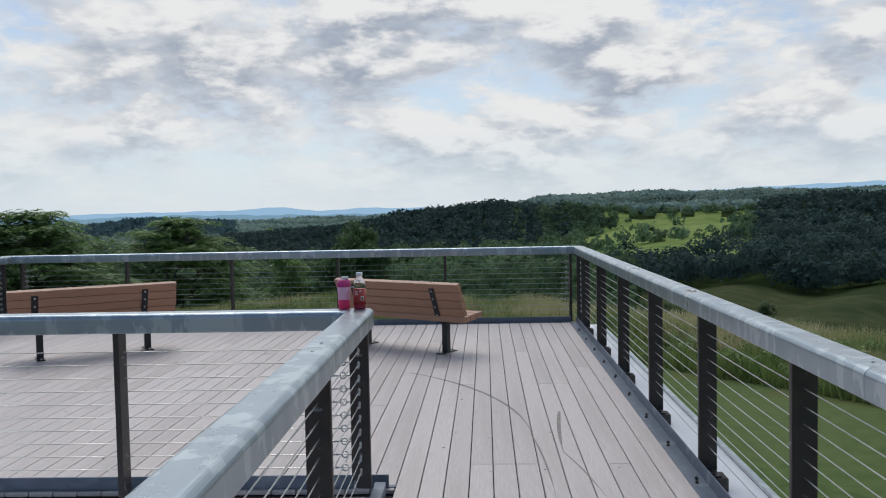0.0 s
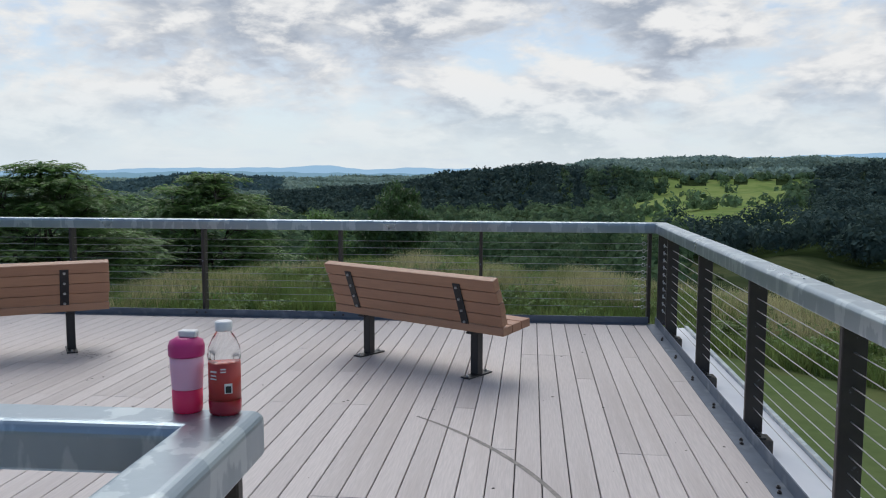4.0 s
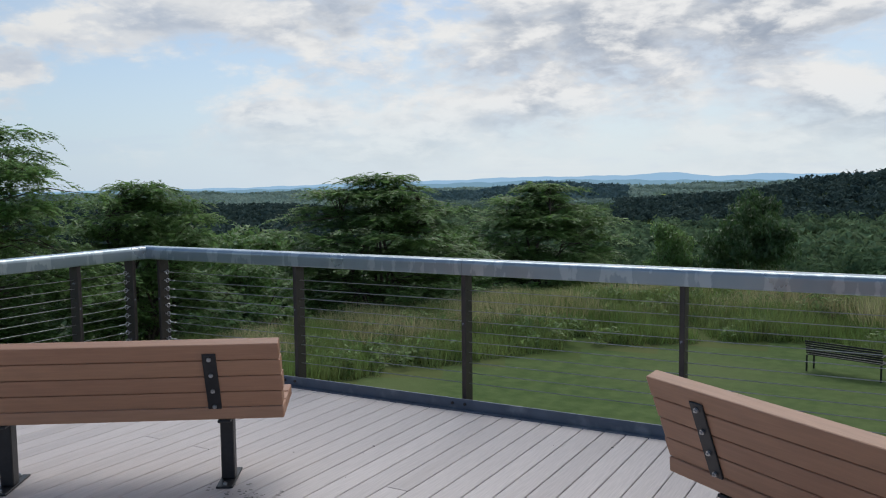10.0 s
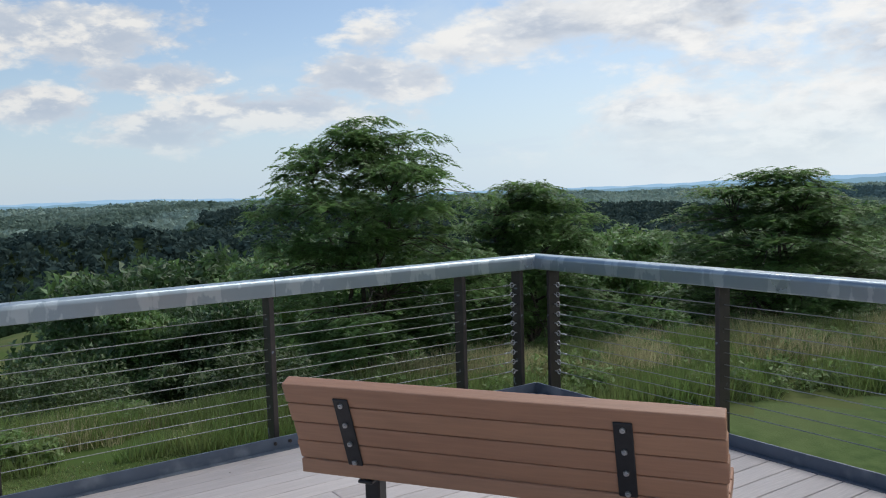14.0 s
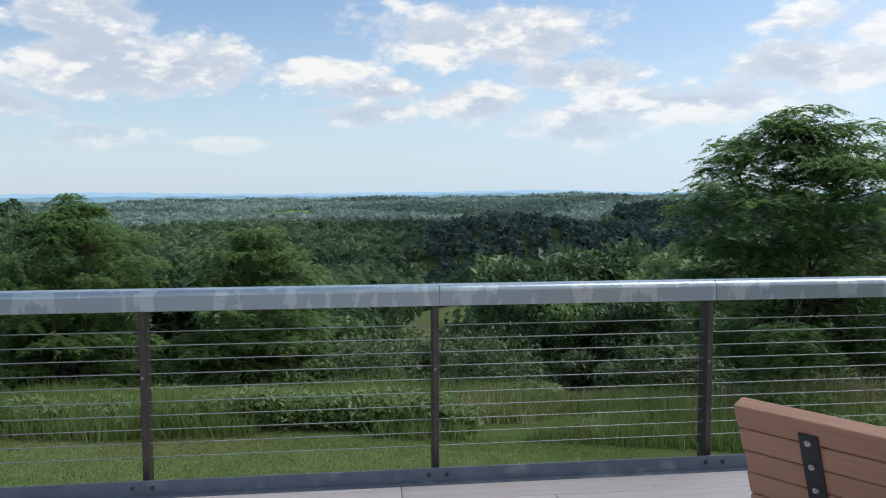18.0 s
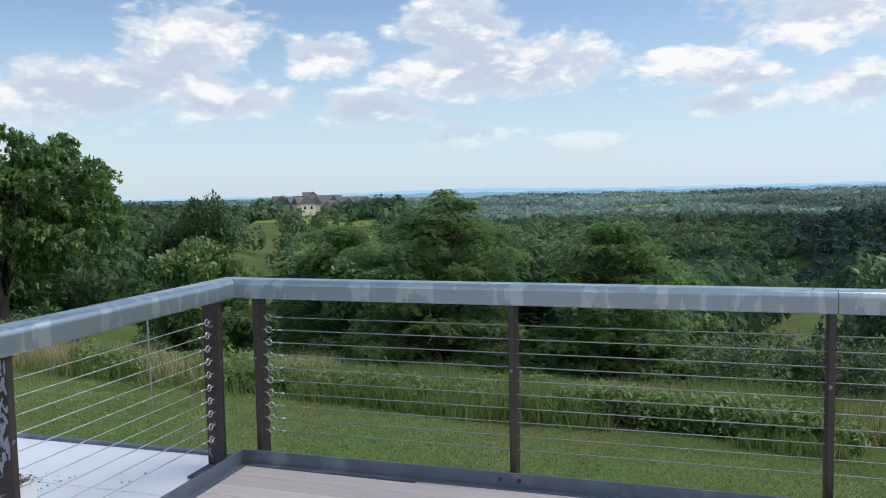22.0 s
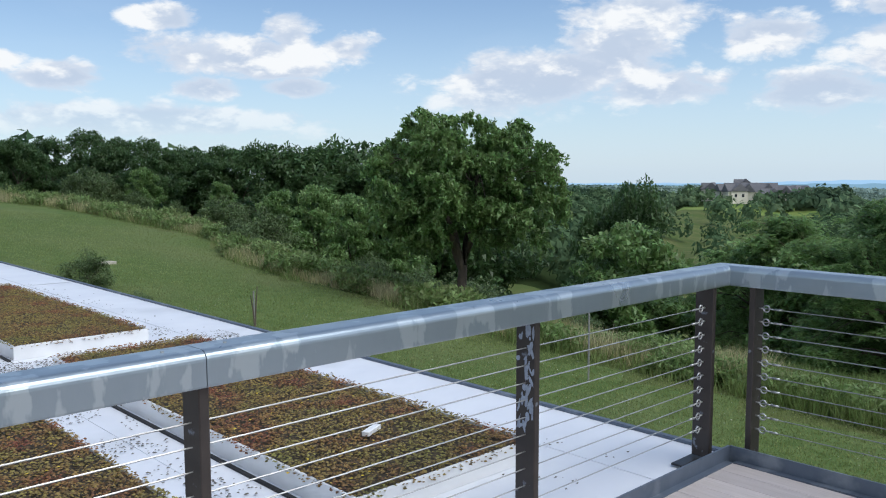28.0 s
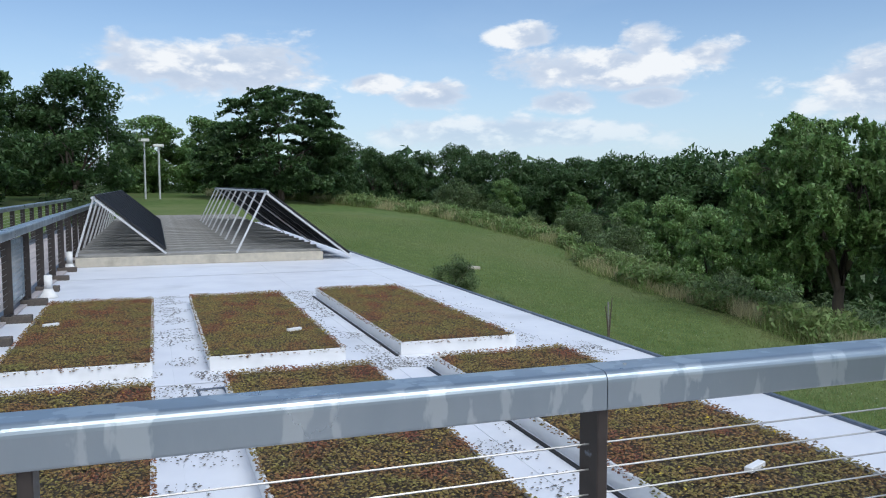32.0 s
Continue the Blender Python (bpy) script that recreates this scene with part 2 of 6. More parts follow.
M = dict(
    board=material("deck_board", (0.555, 0.498, 0.480), (0.468, 0.422, 0.408), scale=5, stretch=(22, 1.2, 6), rough=0.55, bump=0.12, bump_scale=14, rand=0.07,
                   spot=(0.41, 0.36, 0.34), spot_scale=0.28, spot_lo=0.5, spot_hi=0.8),
    under=material("deck_frame", (0.03, 0.03, 0.032), rough=0.9),
    stain=material("skid_mark", (0.16, 0.15, 0.14), (0.27, 0.24, 0.22), scale=30, rough=0.7),
    galv=material("galvanised_steel", (0.350, 0.412, 0.460), (0.305, 0.365, 0.415), scale=5, rough=0.26, rough2=0.38, metal=0.72, bump=0.04, bump_scale=30,
                  spot=(0.455, 0.520, 0.555), spot_scale=11.0, spot_lo=0.53, spot_hi=0.565, stretch=(1.0, 1.0, 0.38)),
    toe=material("weathered_galvanised_steel", (0.13, 0.16, 0.21), (0.095, 0.12, 0.16), scale=5, rough=0.5, metal=0.35, bump=0.08, spot=(0.22, 0.25, 0.29), spot_scale=5),
    post=material("dark_bronze_steel", (0.060, 0.050, 0.045), (0.045, 0.038, 0.036), scale=8, rough=0.45, metal=0.3, bump=0.05, spot=(0.20, 0.22, 0.26), spot_scale=14, spot_lo=0.66, spot_hi=0.70, rand=0.1),
    scraped=material("scraped_metal", (0.40, 0.45, 0.54), (0.30, 0.34, 0.42), scale=60, rough=0.55, metal=0.3),
    rust=material("flaking_rust", (0.36, 0.17, 0.10), (0.24, 0.12, 0.08), scale=60, rough=0.85, bump=0.2),
    cable=material("stainless_cable", (0.46, 0.46, 0.45), rough=0.38, metal=0.8),
    bench=material("brown_composite_plank", (0.415, 0.218, 0.132), (0.360, 0.188, 0.115), scale=4, stretch=(1, 14, 14), rough=0.5, bump=0.1, bump_scale=12, rand=0.05),
    black=material("black_powder_coat", (0.012, 0.012, 0.014), (0.018, 0.018, 0.02), scale=40, rough=0.42, bump=0.06, bump_scale=200),
    bolt=material("zinc_bolt", (0.58, 0.58, 0.58), rough=0.35, metal=0.8),
    membrane=material("white_roof_membrane", (0.74, 0.76, 0.80), (0.68, 0.70, 0.75), scale=2.2, rough=0.45, bump=0.06, spot=(0.52, 0.54, 0.57), spot_scale=0.9, spot_lo=0.56, spot_hi=0.85),
    grit=material("dark_grit", (0.09, 0.085, 0.075), (0.14, 0.13, 0.11), scale=30, rough=0.9),
    tray=material("white_tray", (0.78, 0.79, 0.80), (0.72, 0.73, 0.74), scale=6, rough=0.4),
    rubber=material("black_edge_strip", (0.015, 0.015, 0.016), rough=0.7),
    soil=material("dark_soil", (0.055, 0.045, 0.03), (0.08, 0.06, 0.035), scale=30, rough=0.95, bump=0.8, bump_scale=60),
    sedum=material("sedum_leaves", (0.235, 0.155, 0.048), (0.175, 0.160, 0.044), scale=3.2, rough=0.6, island=0.5, spot=(0.215, 0.080, 0.040), spot_scale=2.6, spot_lo=0.46, spot_hi=0.66, translucent=0.2),
    flower=material("yellow_sedum_flower", (0.55, 0.42, 0.03), (0.5, 0.36, 0.03), rough=0.6),
    # Lit copy of the lawn: the sunlight is put into its colour.
    lawn=material("sunlit_mown_grass", (0.080, 0.128, 0.036), (0.118, 0.168, 0.056), scale=2.2, rough=0.9, bump=0.8, bump_scale=24, spot=(0.150, 0.178, 0.072), spot_scale=0.14, spot_lo=0.45, spot_hi=0.72, spec=0.1, world_space=True),
    wood=material("weathered_sleeper", (0.12, 0.10, 0.085), (0.08, 0.07, 0.06), scale=6, stretch=(1, 8, 8), rough=0.85, bump=0.3),
    curb=material("concrete_curb", (0.50, 0.46, 0.38), (0.42, 0.39, 0.33), scale=8, rough=0.85, bump=0.2, spot=(0.32, 0.30, 0.25), spot_scale=2.5),
    slat=material("weathered_grey_slat", (0.30, 0.30, 0.29), (0.22, 0.22, 0.21), scale=5, stretch=(1, 6, 6), rough=0.8, bump=0.2),
    alu=material("aluminium_frame", (0.72, 0.73, 0.74), (0.62, 0.63, 0.65), scale=8, rough=0.38, metal=0.5),
    solar=material("solar_cell", (0.008, 0.009, 0.012), (0.012, 0.013, 0.017), scale=12, rough=0.6, spec=0.05),
    pipe=material("white_pipe", (0.8, 0.8, 0.78), rough=0.45),
    bark=material("tree_bark", (0.135, 0.110, 0.085), (0.075, 0.062, 0.05), scale=6, stretch=(1, 1, 0.25), rough=0.95, bump=0.8, bump_scale=10),
    leaf=material("locust_leaves", (0.155, 0.268, 0.088), (0.210, 0.325, 0.114), scale=0.8, rough=0.5, island=0.35, translucent=0.5),
    leaf_dark=material("walnut_leaves", (0.140, 0.245, 0.078), (0.195, 0.300, 0.102), scale=0.8, rough=0.45, island=0.35, translucent=0.4),
    leaf_deep=material("oak_leaves", (0.062, 0.124, 0.045), (0.094, 0.160, 0.058), scale=0.6, rough=0.5, island=0.3, translucent=0.4),
    shrub=material("shrub_leaves", (0.092, 0.148, 0.052), (0.135, 0.185, 0.078), scale=2, rough=0.6, island=0.35, translucent=0.3),
    forest=material("forest_canopy", (0.072, 0.130, 0.064), (0.120, 0.182, 0.092), scale=0.11, rough=0.9, island=0.13, translucent=0.35, spec=0.05, world_space=True),
    # Cloud shade and blue haze are put into the next two canopy colours.
    forest_shade=material("shade_tinted_canopy", (0.044, 0.076, 0.072), (0.078, 0.116, 0.100), scale=0.10, rough=0.9, island=0.25, translucent=0.25, spec=0.05, world_space=True),
    forest_shade_far=material("distant_shade_tinted_canopy", (0.090, 0.150, 0.160), (0.115, 0.180, 0.180), scale=0.04, rough=0.95, island=0.2, translucent=0.25, spec=0.0, world_space=True),
    # Haze is mixed into this base colour; its broad spots imitate cloud shade.
    forest_haze=material("haze_tinted_canopy", (0.270, 0.370, 0.335), (0.350, 0.445, 0.375), scale=0.01, spot=(0.170, 0.240, 0.195), spot_scale=0.0032, spot_lo=0.47, spot_hi=0.58, rough=1.0, island=0.2, translucent=0.35, spec=0.0, world_space=True),
    # Paler for sun on the far woods; broad dark spots imitate cloud shade.
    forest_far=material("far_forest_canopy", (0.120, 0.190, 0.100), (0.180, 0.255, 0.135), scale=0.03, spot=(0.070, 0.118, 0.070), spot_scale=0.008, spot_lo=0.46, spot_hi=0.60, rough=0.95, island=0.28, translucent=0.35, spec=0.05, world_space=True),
    straw=material("tall_dry_grass", (0.44, 0.41, 0.21), (0.53, 0.49, 0.29), scale=0.6, rough=0.8, island=0.3, translucent=0.45, spot=(0.22, 0.26, 0.09), spot_scale=0.22, spot_lo=0.54, spot_hi=0.68, world_space=True),
    grass=material("tall_green_grass", (0.178, 0.258, 0.074), (0.262, 0.318, 0.114), scale=0.6, rough=0.8, island=0.35, translucent=0.45, world_space=True),
    turf=material("mown_blades", (0.200, 0.258, 0.082), (0.270, 0.315, 0.118), scale=1.4, rough=0.8, island=0.2, translucent=0.4, spot=(0.255, 0.285, 0.125), spot_scale=0.3, spot_lo=0.5, spot_hi=0.7, world_space=True),
    clover=material("white_clover", (0.62, 0.62, 0.54), (0.5, 0.5, 0.42), rough=0.8),
    brush=material("tall_green_weeds", (0.175, 0.265, 0.082), (0.25, 0.325, 0.125), scale=0.7, rough=0.6, island=0.35, translucent=0.45, world_space=True),
    plastic_pink=material("pink_plastic", (0.95, 0.60, 0.75), (0.93, 0.57, 0.72), rough=0.3, translucent=0.25),
    pink_lid=material("magenta_plastic", (0.62, 0.04, 0.22), rough=0.35),
    red_cup=material("red_filled_plastic", (0.90, 0.06, 0.19), (0.86, 0.05, 0.17), rough=0.3, translucent=0.25),
    red=material("red_drink", (0.62, 0.02, 0.05), (0.55, 0.02, 0.045), rough=0.2, coat=0.6),
    red_label=material("red_label", (0.50, 0.05, 0.04), (0.42, 0.05, 0.04), scale=20, rough=0.4),
    clear=glass("clear_plastic", (0.92, 0.94, 0.95), 0.06),
    white_cap=material("white_cap", (0.8, 0.8, 0.8), rough=0.35),
    print_white=material("white_print", (0.8, 0.78, 0.75), rough=0.5),
    print_black=material("black_print", (0.02, 0.02, 0.02), rough=0.5),
    siding=material("pale_siding", (0.72, 0.68, 0.60), (0.66, 0.62, 0.55), scale=1.0, rough=0.8),
    roofing=material("grey_shingles", (0.16, 0.16, 0.175), (0.12, 0.12, 0.13), scale=2, rough=0.9),
    pane=material("dark_window", (0.03, 0.035, 0.045), rough=0.1),
)

# ---- small builders ----
def box(bm, x0, x1, y0, y1, z0, z1, m=None):
    vs = [bm.verts.new((x, y, z)) for z in (z0, z1) for x, y in ((x0, y0), (x1, y0), (x1, y1), (x0, y1))]
    if m is not None:
        for v in vs:
            v.co = m @ v.co
    for f in ((3, 2, 1, 0), (4, 5, 6, 7), (0, 1, 5, 4), (1, 2, 6, 5), (2, 3, 7, 6), (3, 0, 4, 7)):
        bm.faces.new([vs[i] for i in f])
    return vs


def rounded(x0, x1, y0, y1, z0, z1, r=0.006, seg=1):
    bm = bmesh.new()
    box(bm, x0, x1, y0, y1, z0, z1)
    bmesh.ops.bevel(bm, geom=bm.edges[:], offset=r, segments=seg, affect="EDGES", profile=0.5)
    return bm


def tube(bm, pts, radii, sides=8, cap=True):
    """A tapered tube along points."""
    rings, up = [], Vector((0, 0, 1))
    for i, p in enumerate(pts):
        d = (Vector(pts[min(i + 1, len(pts) - 1)]) - Vector(pts[max(i - 1, 0)])).normalized()
        a = d.cross(up if abs(d.z) < 0.95 else Vector((1, 0, 0))).normalized()
        b = d.cross(a)
        r = float(radii[i]) if hasattr(radii, "__len__") else radii
        rings.append([bm.verts.new(Vector(p) + r * (math.cos(t) * a + math.sin(t) * b)) for t in (2 * math.pi * k / sides for k in range(sides))])
    for r0, r1 in zip(rings, rings[1:]):
        for k in range(sides):
            bm.faces.new((r0[k], r0[(k + 1) % sides], r1[(k + 1) % sides], r1[k]))
    if cap:
        bm.faces.new(rings[0][::-1]), bm.faces.new(rings[-1])
    return bm


def lathe(profile, sides=24):
    bm = bmesh.new()
    rings = [[bm.verts.new((r * math.cos(a), r * math.sin(a), z)) for a in (2 * math.pi * k / sides for k in range(sides))] for r, z in profile]
    for r0, r1 in zip(rings, rings[1:]):
        for k in range(sides):
            bm.faces.new((r0[k], r0[(k + 1) % sides], r1[(k + 1) % sides], r1[k]))
    bm.faces.new(rings[0][::-1]), bm.faces.new(rings[-1])
    return bm


def mesh_of(name, bm, mat, smooth=False):
    bmesh.ops.recalc_face_normals(bm, faces=bm.faces[:])
    me = bpy.data.meshes.new(name)
    bm.to_mesh(me)
    bm.free()
    me.materials.append(mat)
    if smooth:
        me.shade_smooth()
    return me


def raw_mesh(name, verts, faces, mat, smooth=False):
    me = bpy.data.meshes.new(name)
    me.from_pydata(verts, [], faces)
    me.materials.append(mat)
    if smooth:
        me.shade_smooth()
    return me


def part(name, bm, mat, parent, label="", m=None, smooth=False):
    """Links a bmesh, or a mesh that alike parts share, as one mesh object under a thing or a part."""
    me = bm if isinstance(bm, bpy.types.Mesh) else mesh_of(name, bm, mat, smooth)
    ob = new(name, me)
    ob.parent = parent
    if m is not None:
        ob.matrix_basis = m
    return tagged(ob, label)


def thing(name, m, label, category, group="", kind=""):
    ob = new(name)
    ob.empty_display_size = 0.2
    ob.matrix_basis = m
    return tagged(ob, label, category, group, kind)


# ---- plan: the deck's inner edges ----
XL, XR, YF, YN = -6.07, 2.03, 6.98, 0.0       # XR: at the far corner
ASKEW = 1.09                                   # degrees by which the walkway, its boards and rail turn from the far rail
LEAN = math.tan(radians(ASKEW))
B1L, B1R, B2L, B2R = (-1.10, 5.24), (0.41, 4.215), (-4.517, 4.136), (-2.99, 5.11)
BOT1, BOT2 = (-0.162, -0.035), (-0.072, -0.045)
SKIDS = ((-2.16, 1.12, 3.14, 48.1, 1.1, 0.032), (-9.58, 0.18, 10.60, 5.4, -1.7, 0.014), (11.37, 0.42, 10.22, 172.1, 178.2, 0.030), (-4.62, -0.66, 5.94, 13.6, 5.3, 0.012))
RAIL_TOP, RAIL_DEEP, RAIL_WIDE, TOE, TOE_IN = 1.07, 0.11, 0.15, 0.08, 0.06
ROOF_Z = -0.03
ROOF_EDGE_X = -6.15
EYE = Vector((-1.0, 1.5, 1.6))


# ---- ground: one sheet to the horizon ----
def lerp_table(v, pairs):
    return np.interp(v, [p[0] for p in pairs], [p[1] for p in pairs])


def band_start(az):
    """How far the mown lawn reaches before the tall grass on the hill's brow."""
    return lerp_table(az, ((-100, 16), (-50, 17), (-25, 20), (-8, 24), (-1, 25), (1, 27.5), (5, 27), (15, 25), (27, 21.8), (45, 17.8), (65, 16.6), (80, 16.2), (102, 16.8), (113, 18), (119, 18.8), (124, 20), (129, 21),
                           (134, 22.6), (139, 25.5), (145, 28.5), (149.5, 33), (151, 41), (156, 47), (161, 55), (166, 58), (170, 63), (260, 70)))


def brow_width(az):
    """How far the ground stays level beyond the lawn before it falls."""
    return lerp_table(az, ((-100, 5), (28, 5), (45, 4), (60, 2.2), (75, 1.2), (142, 1.2), (147, 4), (260, 5)))


def ground_height(x, y):
    """The hilltop with its lawn, a wooded shelf below it and the valley with its ridges."""
    x, y = np.asarray(x, float), np.asarray(y, float)
    dx, dy = x - EYE.x, y - EYE.y
    d, az = np.hypot(dx, dy), np.degrees(np.arctan2(-dx, dy))        # az: degrees left of +y
    az = np.where(az < -100, az + 360, az)
    # lawn level, and where the hill's brow lies
    lawn = lerp_table(az, ((-100, -3.4), (-30, -3.5), (20, -3.5), (60, -3.3), (100, -3.2), (125, -2.9), (150, -2.2), (175, -0.9), (260, -0.9)))
    rise = lerp_table(az, ((130, 0.0), (165, 0.030), (200, 0.035), (260, 0.02)))
    brow = band_start(az) + brow_width(az)
    slope = lerp_table(az, ((-100, 0.26), (30, 0.26), (60, 0.46), (110, 0.46), (126, 0.40), (140, 0.22), (152, 0.06), (260, 0.03)))
    shelf = lerp_table(az, ((-100, -16), (-13, -16), (-4, -28), (6, -31), (30, -29), (55, -25), (70, -23), (95, -20), (110, -15), (125, -12), (150, -8), (180, -2), (260, -3)))
    deep = lerp_table(az, ((-100, -30), (-12, -34), (0, -33), (30, -36), (60, -60), (100, -56), (110, -22), (125, -16), (150, -8), (180, -2), (260, -3)))
    edge = lerp_table(az, ((-100, 260), (0, 420), (30, 330), (60, 150), (100, 140), (120, 260), (260, 300)))
    z = lawn + rise * np.clip(d - 14, 0, 80)
    z = z + lerp_table(az, ((-60, 0.2), (-20, 0.5), (0, 0.8), (22, 0.8), (31, 0.35), (40, 0.2), (52, 0.0))) * np.exp(-(((d - brow) / 3.2) ** 2))
    over = np.clip(d - brow, 0, None)
    fall = slope * over * over / (over + 4.5)
    s = np.clip((d - edge) / 160, 0, 1)
    floor = shelf + (deep - shelf) * s * s * (3 - 2 * s) + np.sin(az * 0.7 + d * 0.05) * np.clip(d - 60, 0, 50) * 0.02
    floor = floor - np.clip(d - 470, 0, None) * lerp_table(az, ((95, 0), (108, 0.016), (150, 0.016), (165, 0)))
    z = np.maximum(z - fall, np.where(over > 0, floor, -99))
    # ridges: distance, depth, elevation above the eye by azimuth
    ridges = (
        (450, 75, ((-100, -9), (104, -9), (110, -0.9), (120, -0.9), (126, -6), (260, -9))),
        (560, 130, ((-100, -3.0), (-32, -1.6), (-26, -0.7), (-18, -0.3), (-10, -0.9), (-6, -2.3), (0, -3.2), (10, -3.9), (40, -3.0), (50, -2.6), (60, -2.3), (66, -2.4), (72, -2.45), (76, -2.05), (79, -1.85), (81.5, -2.1), (83.5, -2.7), (86, -3.6), (100, -3.4), (112, -1.9), (120, -1.9), (130, -2.4), (150, -1.0), (260, -0.5))),
        (860, 190, ((-100, 0.9), (-26, 0.75), (-18, 0.35), (-10.2, 0.3), (-7.3, 0.6), (-4.7, 0.5), (-1.6, 0.65), (1.5, 0.3), (4.2, -0.05), (7, -0.5), (9.3, -0.85), (11.7, -1.05), (14.8, -1.3), (20, -1.6), (34, -1.6), (50, -1.35), (60, -1.0), (68, -1.05), (70.6, -1.25), (73, -2.3), (80, -2.4), (84, -2.0), (93, -1.9), (100, -1.95), (106, -2.3), (130, -1.6), (260, 0.0))),
        (1600, 330, ((-100, 1.2), (-26, 1.0), (-20, 0.95), (-16.8, 0.95), (-13, 1.1), (-10, 1.05), (-5.4, 0.8), (-2, 0.3), (4, -0.4), (10, -0.75), (15, -0.62), (18, -0.36), (20, -0.23), (24, -0.4), (27.5, -0.83), (32, -1.0), (48, -0.85), (60, -0.85), (67, -0.8), (72, -0.75), (78, -1.0), (90, -1.25), (110, -1.5), (132, -1.6), (260, 0.0))),
        (2600, 600, ((-100, 1.0), (-20, 0.7), (0, -0.3), (20, -0.6), (40, -0.75), (60, -0.7), (68, -0.72), (74, -0.7), (80, -0.85), (90, -0.98), (100, -1.0), (112, -1.25), (132, -1.3), (145, -1.0), (260, -0.3))),
    )
    rough = np.sin(az * 0.9 + d * 0.004) * 0.20 + np.sin(az * 0.47 + d * 0.006 + 1.0) * 0.16 + np.sin(az * 2.3 + 1.0) * 0.08
    base = z
    for dist, wide, table in ridges:
        top = EYE.z + dist * np.tan(np.radians(lerp_table(az, table) + rough * 0.3)) - 8.0
        w = np.exp(-(((d - dist) / wide) ** 2))
        z = np.maximum(z, base + (top - base) * w)
    return np.where(d > 60, z, base)


def wooded(az, dd, x, y, chance):
    """Where woods stand: not on the fields, meadows and clearings."""
    ok = dd > 88
    edge = np.sin(az * 5.1) * 14 + np.sin(dd * 0.05) * 8
    ok &= ~((az > -19.4 - (dd - 600) * 0.008 + edge * 0.05) & (az < -8.3 - (dd - 600) * 0.009 + edge * 0.06) & (dd > 395 + edge) & (dd < 775 + edge) & (chance < 0.988))
    ok &= ~((az > -2.5) & (az < 6) & (dd > 425) & (dd < 535) & (chance < 0.95))
    for a0, a1, d0, d1 in ((11.5, 14.6, 1330, 1500), (9.3, 12.2, 1240, 1330), (14, 16.5, 560, 640), (96.5, 103.5, 860, 960), (101.5, 105, 890, 990), (84.5, 88.5, 1750, 2000), (81, 84.5, 1900, 2100),
                           (86.5, 90, 555, 640), (82.5, 85.5, 640, 740), (70, 73, 2150, 2400), (92, 96, 1350, 1480), (107, 110.5, 1250, 1450), (58, 62, 1700, 1950), (66, 68, 1150, 1300)):
        ok &= ~((az > a0 + edge * 0.02) & (az < a1 + edge * 0.02) & (dd > d0) & (dd < d1) & (chance < 0.97))
    ok &= ~((az > 110.5 + edge * 0.1) & (az < 122) & (dd > 95) & (dd < 400) & (chance < 0.93))
    ok &= ~((az > 78 + edge * 0.05) & (az < 86) & (dd < 165) & (chance < 0.97))
    ok &= ~((az < -12) & (dd < 176) & (chance < 0.99))
    ok &= ~((az < -8.5) & (az > -20) & (dd > 236 + edge) & (dd < 400) & (chance < 0.95))
    ok &= ~((az > 113) & (az < 118.5) & (dd > 405) & (dd < 462) & (chance < 0.68))
    return ok


def build_ground():
    n_az = 420
    radii = np.concatenate([np.linspace(3, 60, 46), np.geomspace(62, 4700, 84)])
    a = np.linspace(0, 2 * np.pi, n_az, endpoint=False)
    rr, aa = np.meshgrid(radii, a, indexing="ij")
    xs, ys = EYE.x + rr * np.sin(aa), EYE.y + rr * np.cos(aa)
    zs = ground_height(xs, ys)
    verts = np.stack([xs, ys, zs], -1).reshape(-1, 3).tolist()
    faces = []
    for i in range(len(radii) - 1):
        for k in range(n_az):
            k2 = (k + 1) % n_az
            faces.append((i * n_az + k, (i + 1) * n_az + k, (i + 1) * n_az + k2, i * n_az + k2))
    faces.append(tuple(range(n_az)))
    me = raw_mesh("ground", verts, faces, M["shaded_lawn"], smooth=True)
    me.materials.append(M["forest_floor"])
    me.materials.append(M["meadow"])
    me.materials.append(M["pasture"])
    me.materials.append(M["shaded"])
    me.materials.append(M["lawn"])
    mid = np.sqrt(radii[1:] * radii[:-1])
    am = np.degrees(a + np.pi / n_az)
    dd, az = np.meshgrid(mid, -np.where(am > 180, am - 360, am), indexing="ij")
    az = np.where(az < -100, az + 360, az)
    woods = wooded(az, dd, EYE.x - dd * np.sin(np.radians(az)), EYE.y + dd * np.cos(np.radians(az)), 0.5)
    # The lawn takes its lit copy beyond azimuth 62, the darker copy elsewhere.
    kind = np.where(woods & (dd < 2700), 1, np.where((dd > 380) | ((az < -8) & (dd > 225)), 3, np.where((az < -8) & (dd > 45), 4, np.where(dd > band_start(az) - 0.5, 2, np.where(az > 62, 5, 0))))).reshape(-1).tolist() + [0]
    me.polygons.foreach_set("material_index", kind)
    tagged(new("ground", me), "mown lawn running down into a wooded valley with fields and ridges", "ground", kind="structure")


def land_material():
    """Mown turf, the darker copy that holds the shade: a fine mix of greens, mowing drift and pale clover patches,
    blades as a bump.
    """
    m = material("shaded_lawn", (0.062, 0.103, 0.029), (0.100, 0.146, 0.048), scale=2.6, rough=0.9, bump=0.9, bump_scale=24, spot=(0.115, 0.148, 0.055), spot_scale=0.16, spot_lo=0.46,
                 spot_hi=0.72, spec=0.1, world_space=True)
    return m


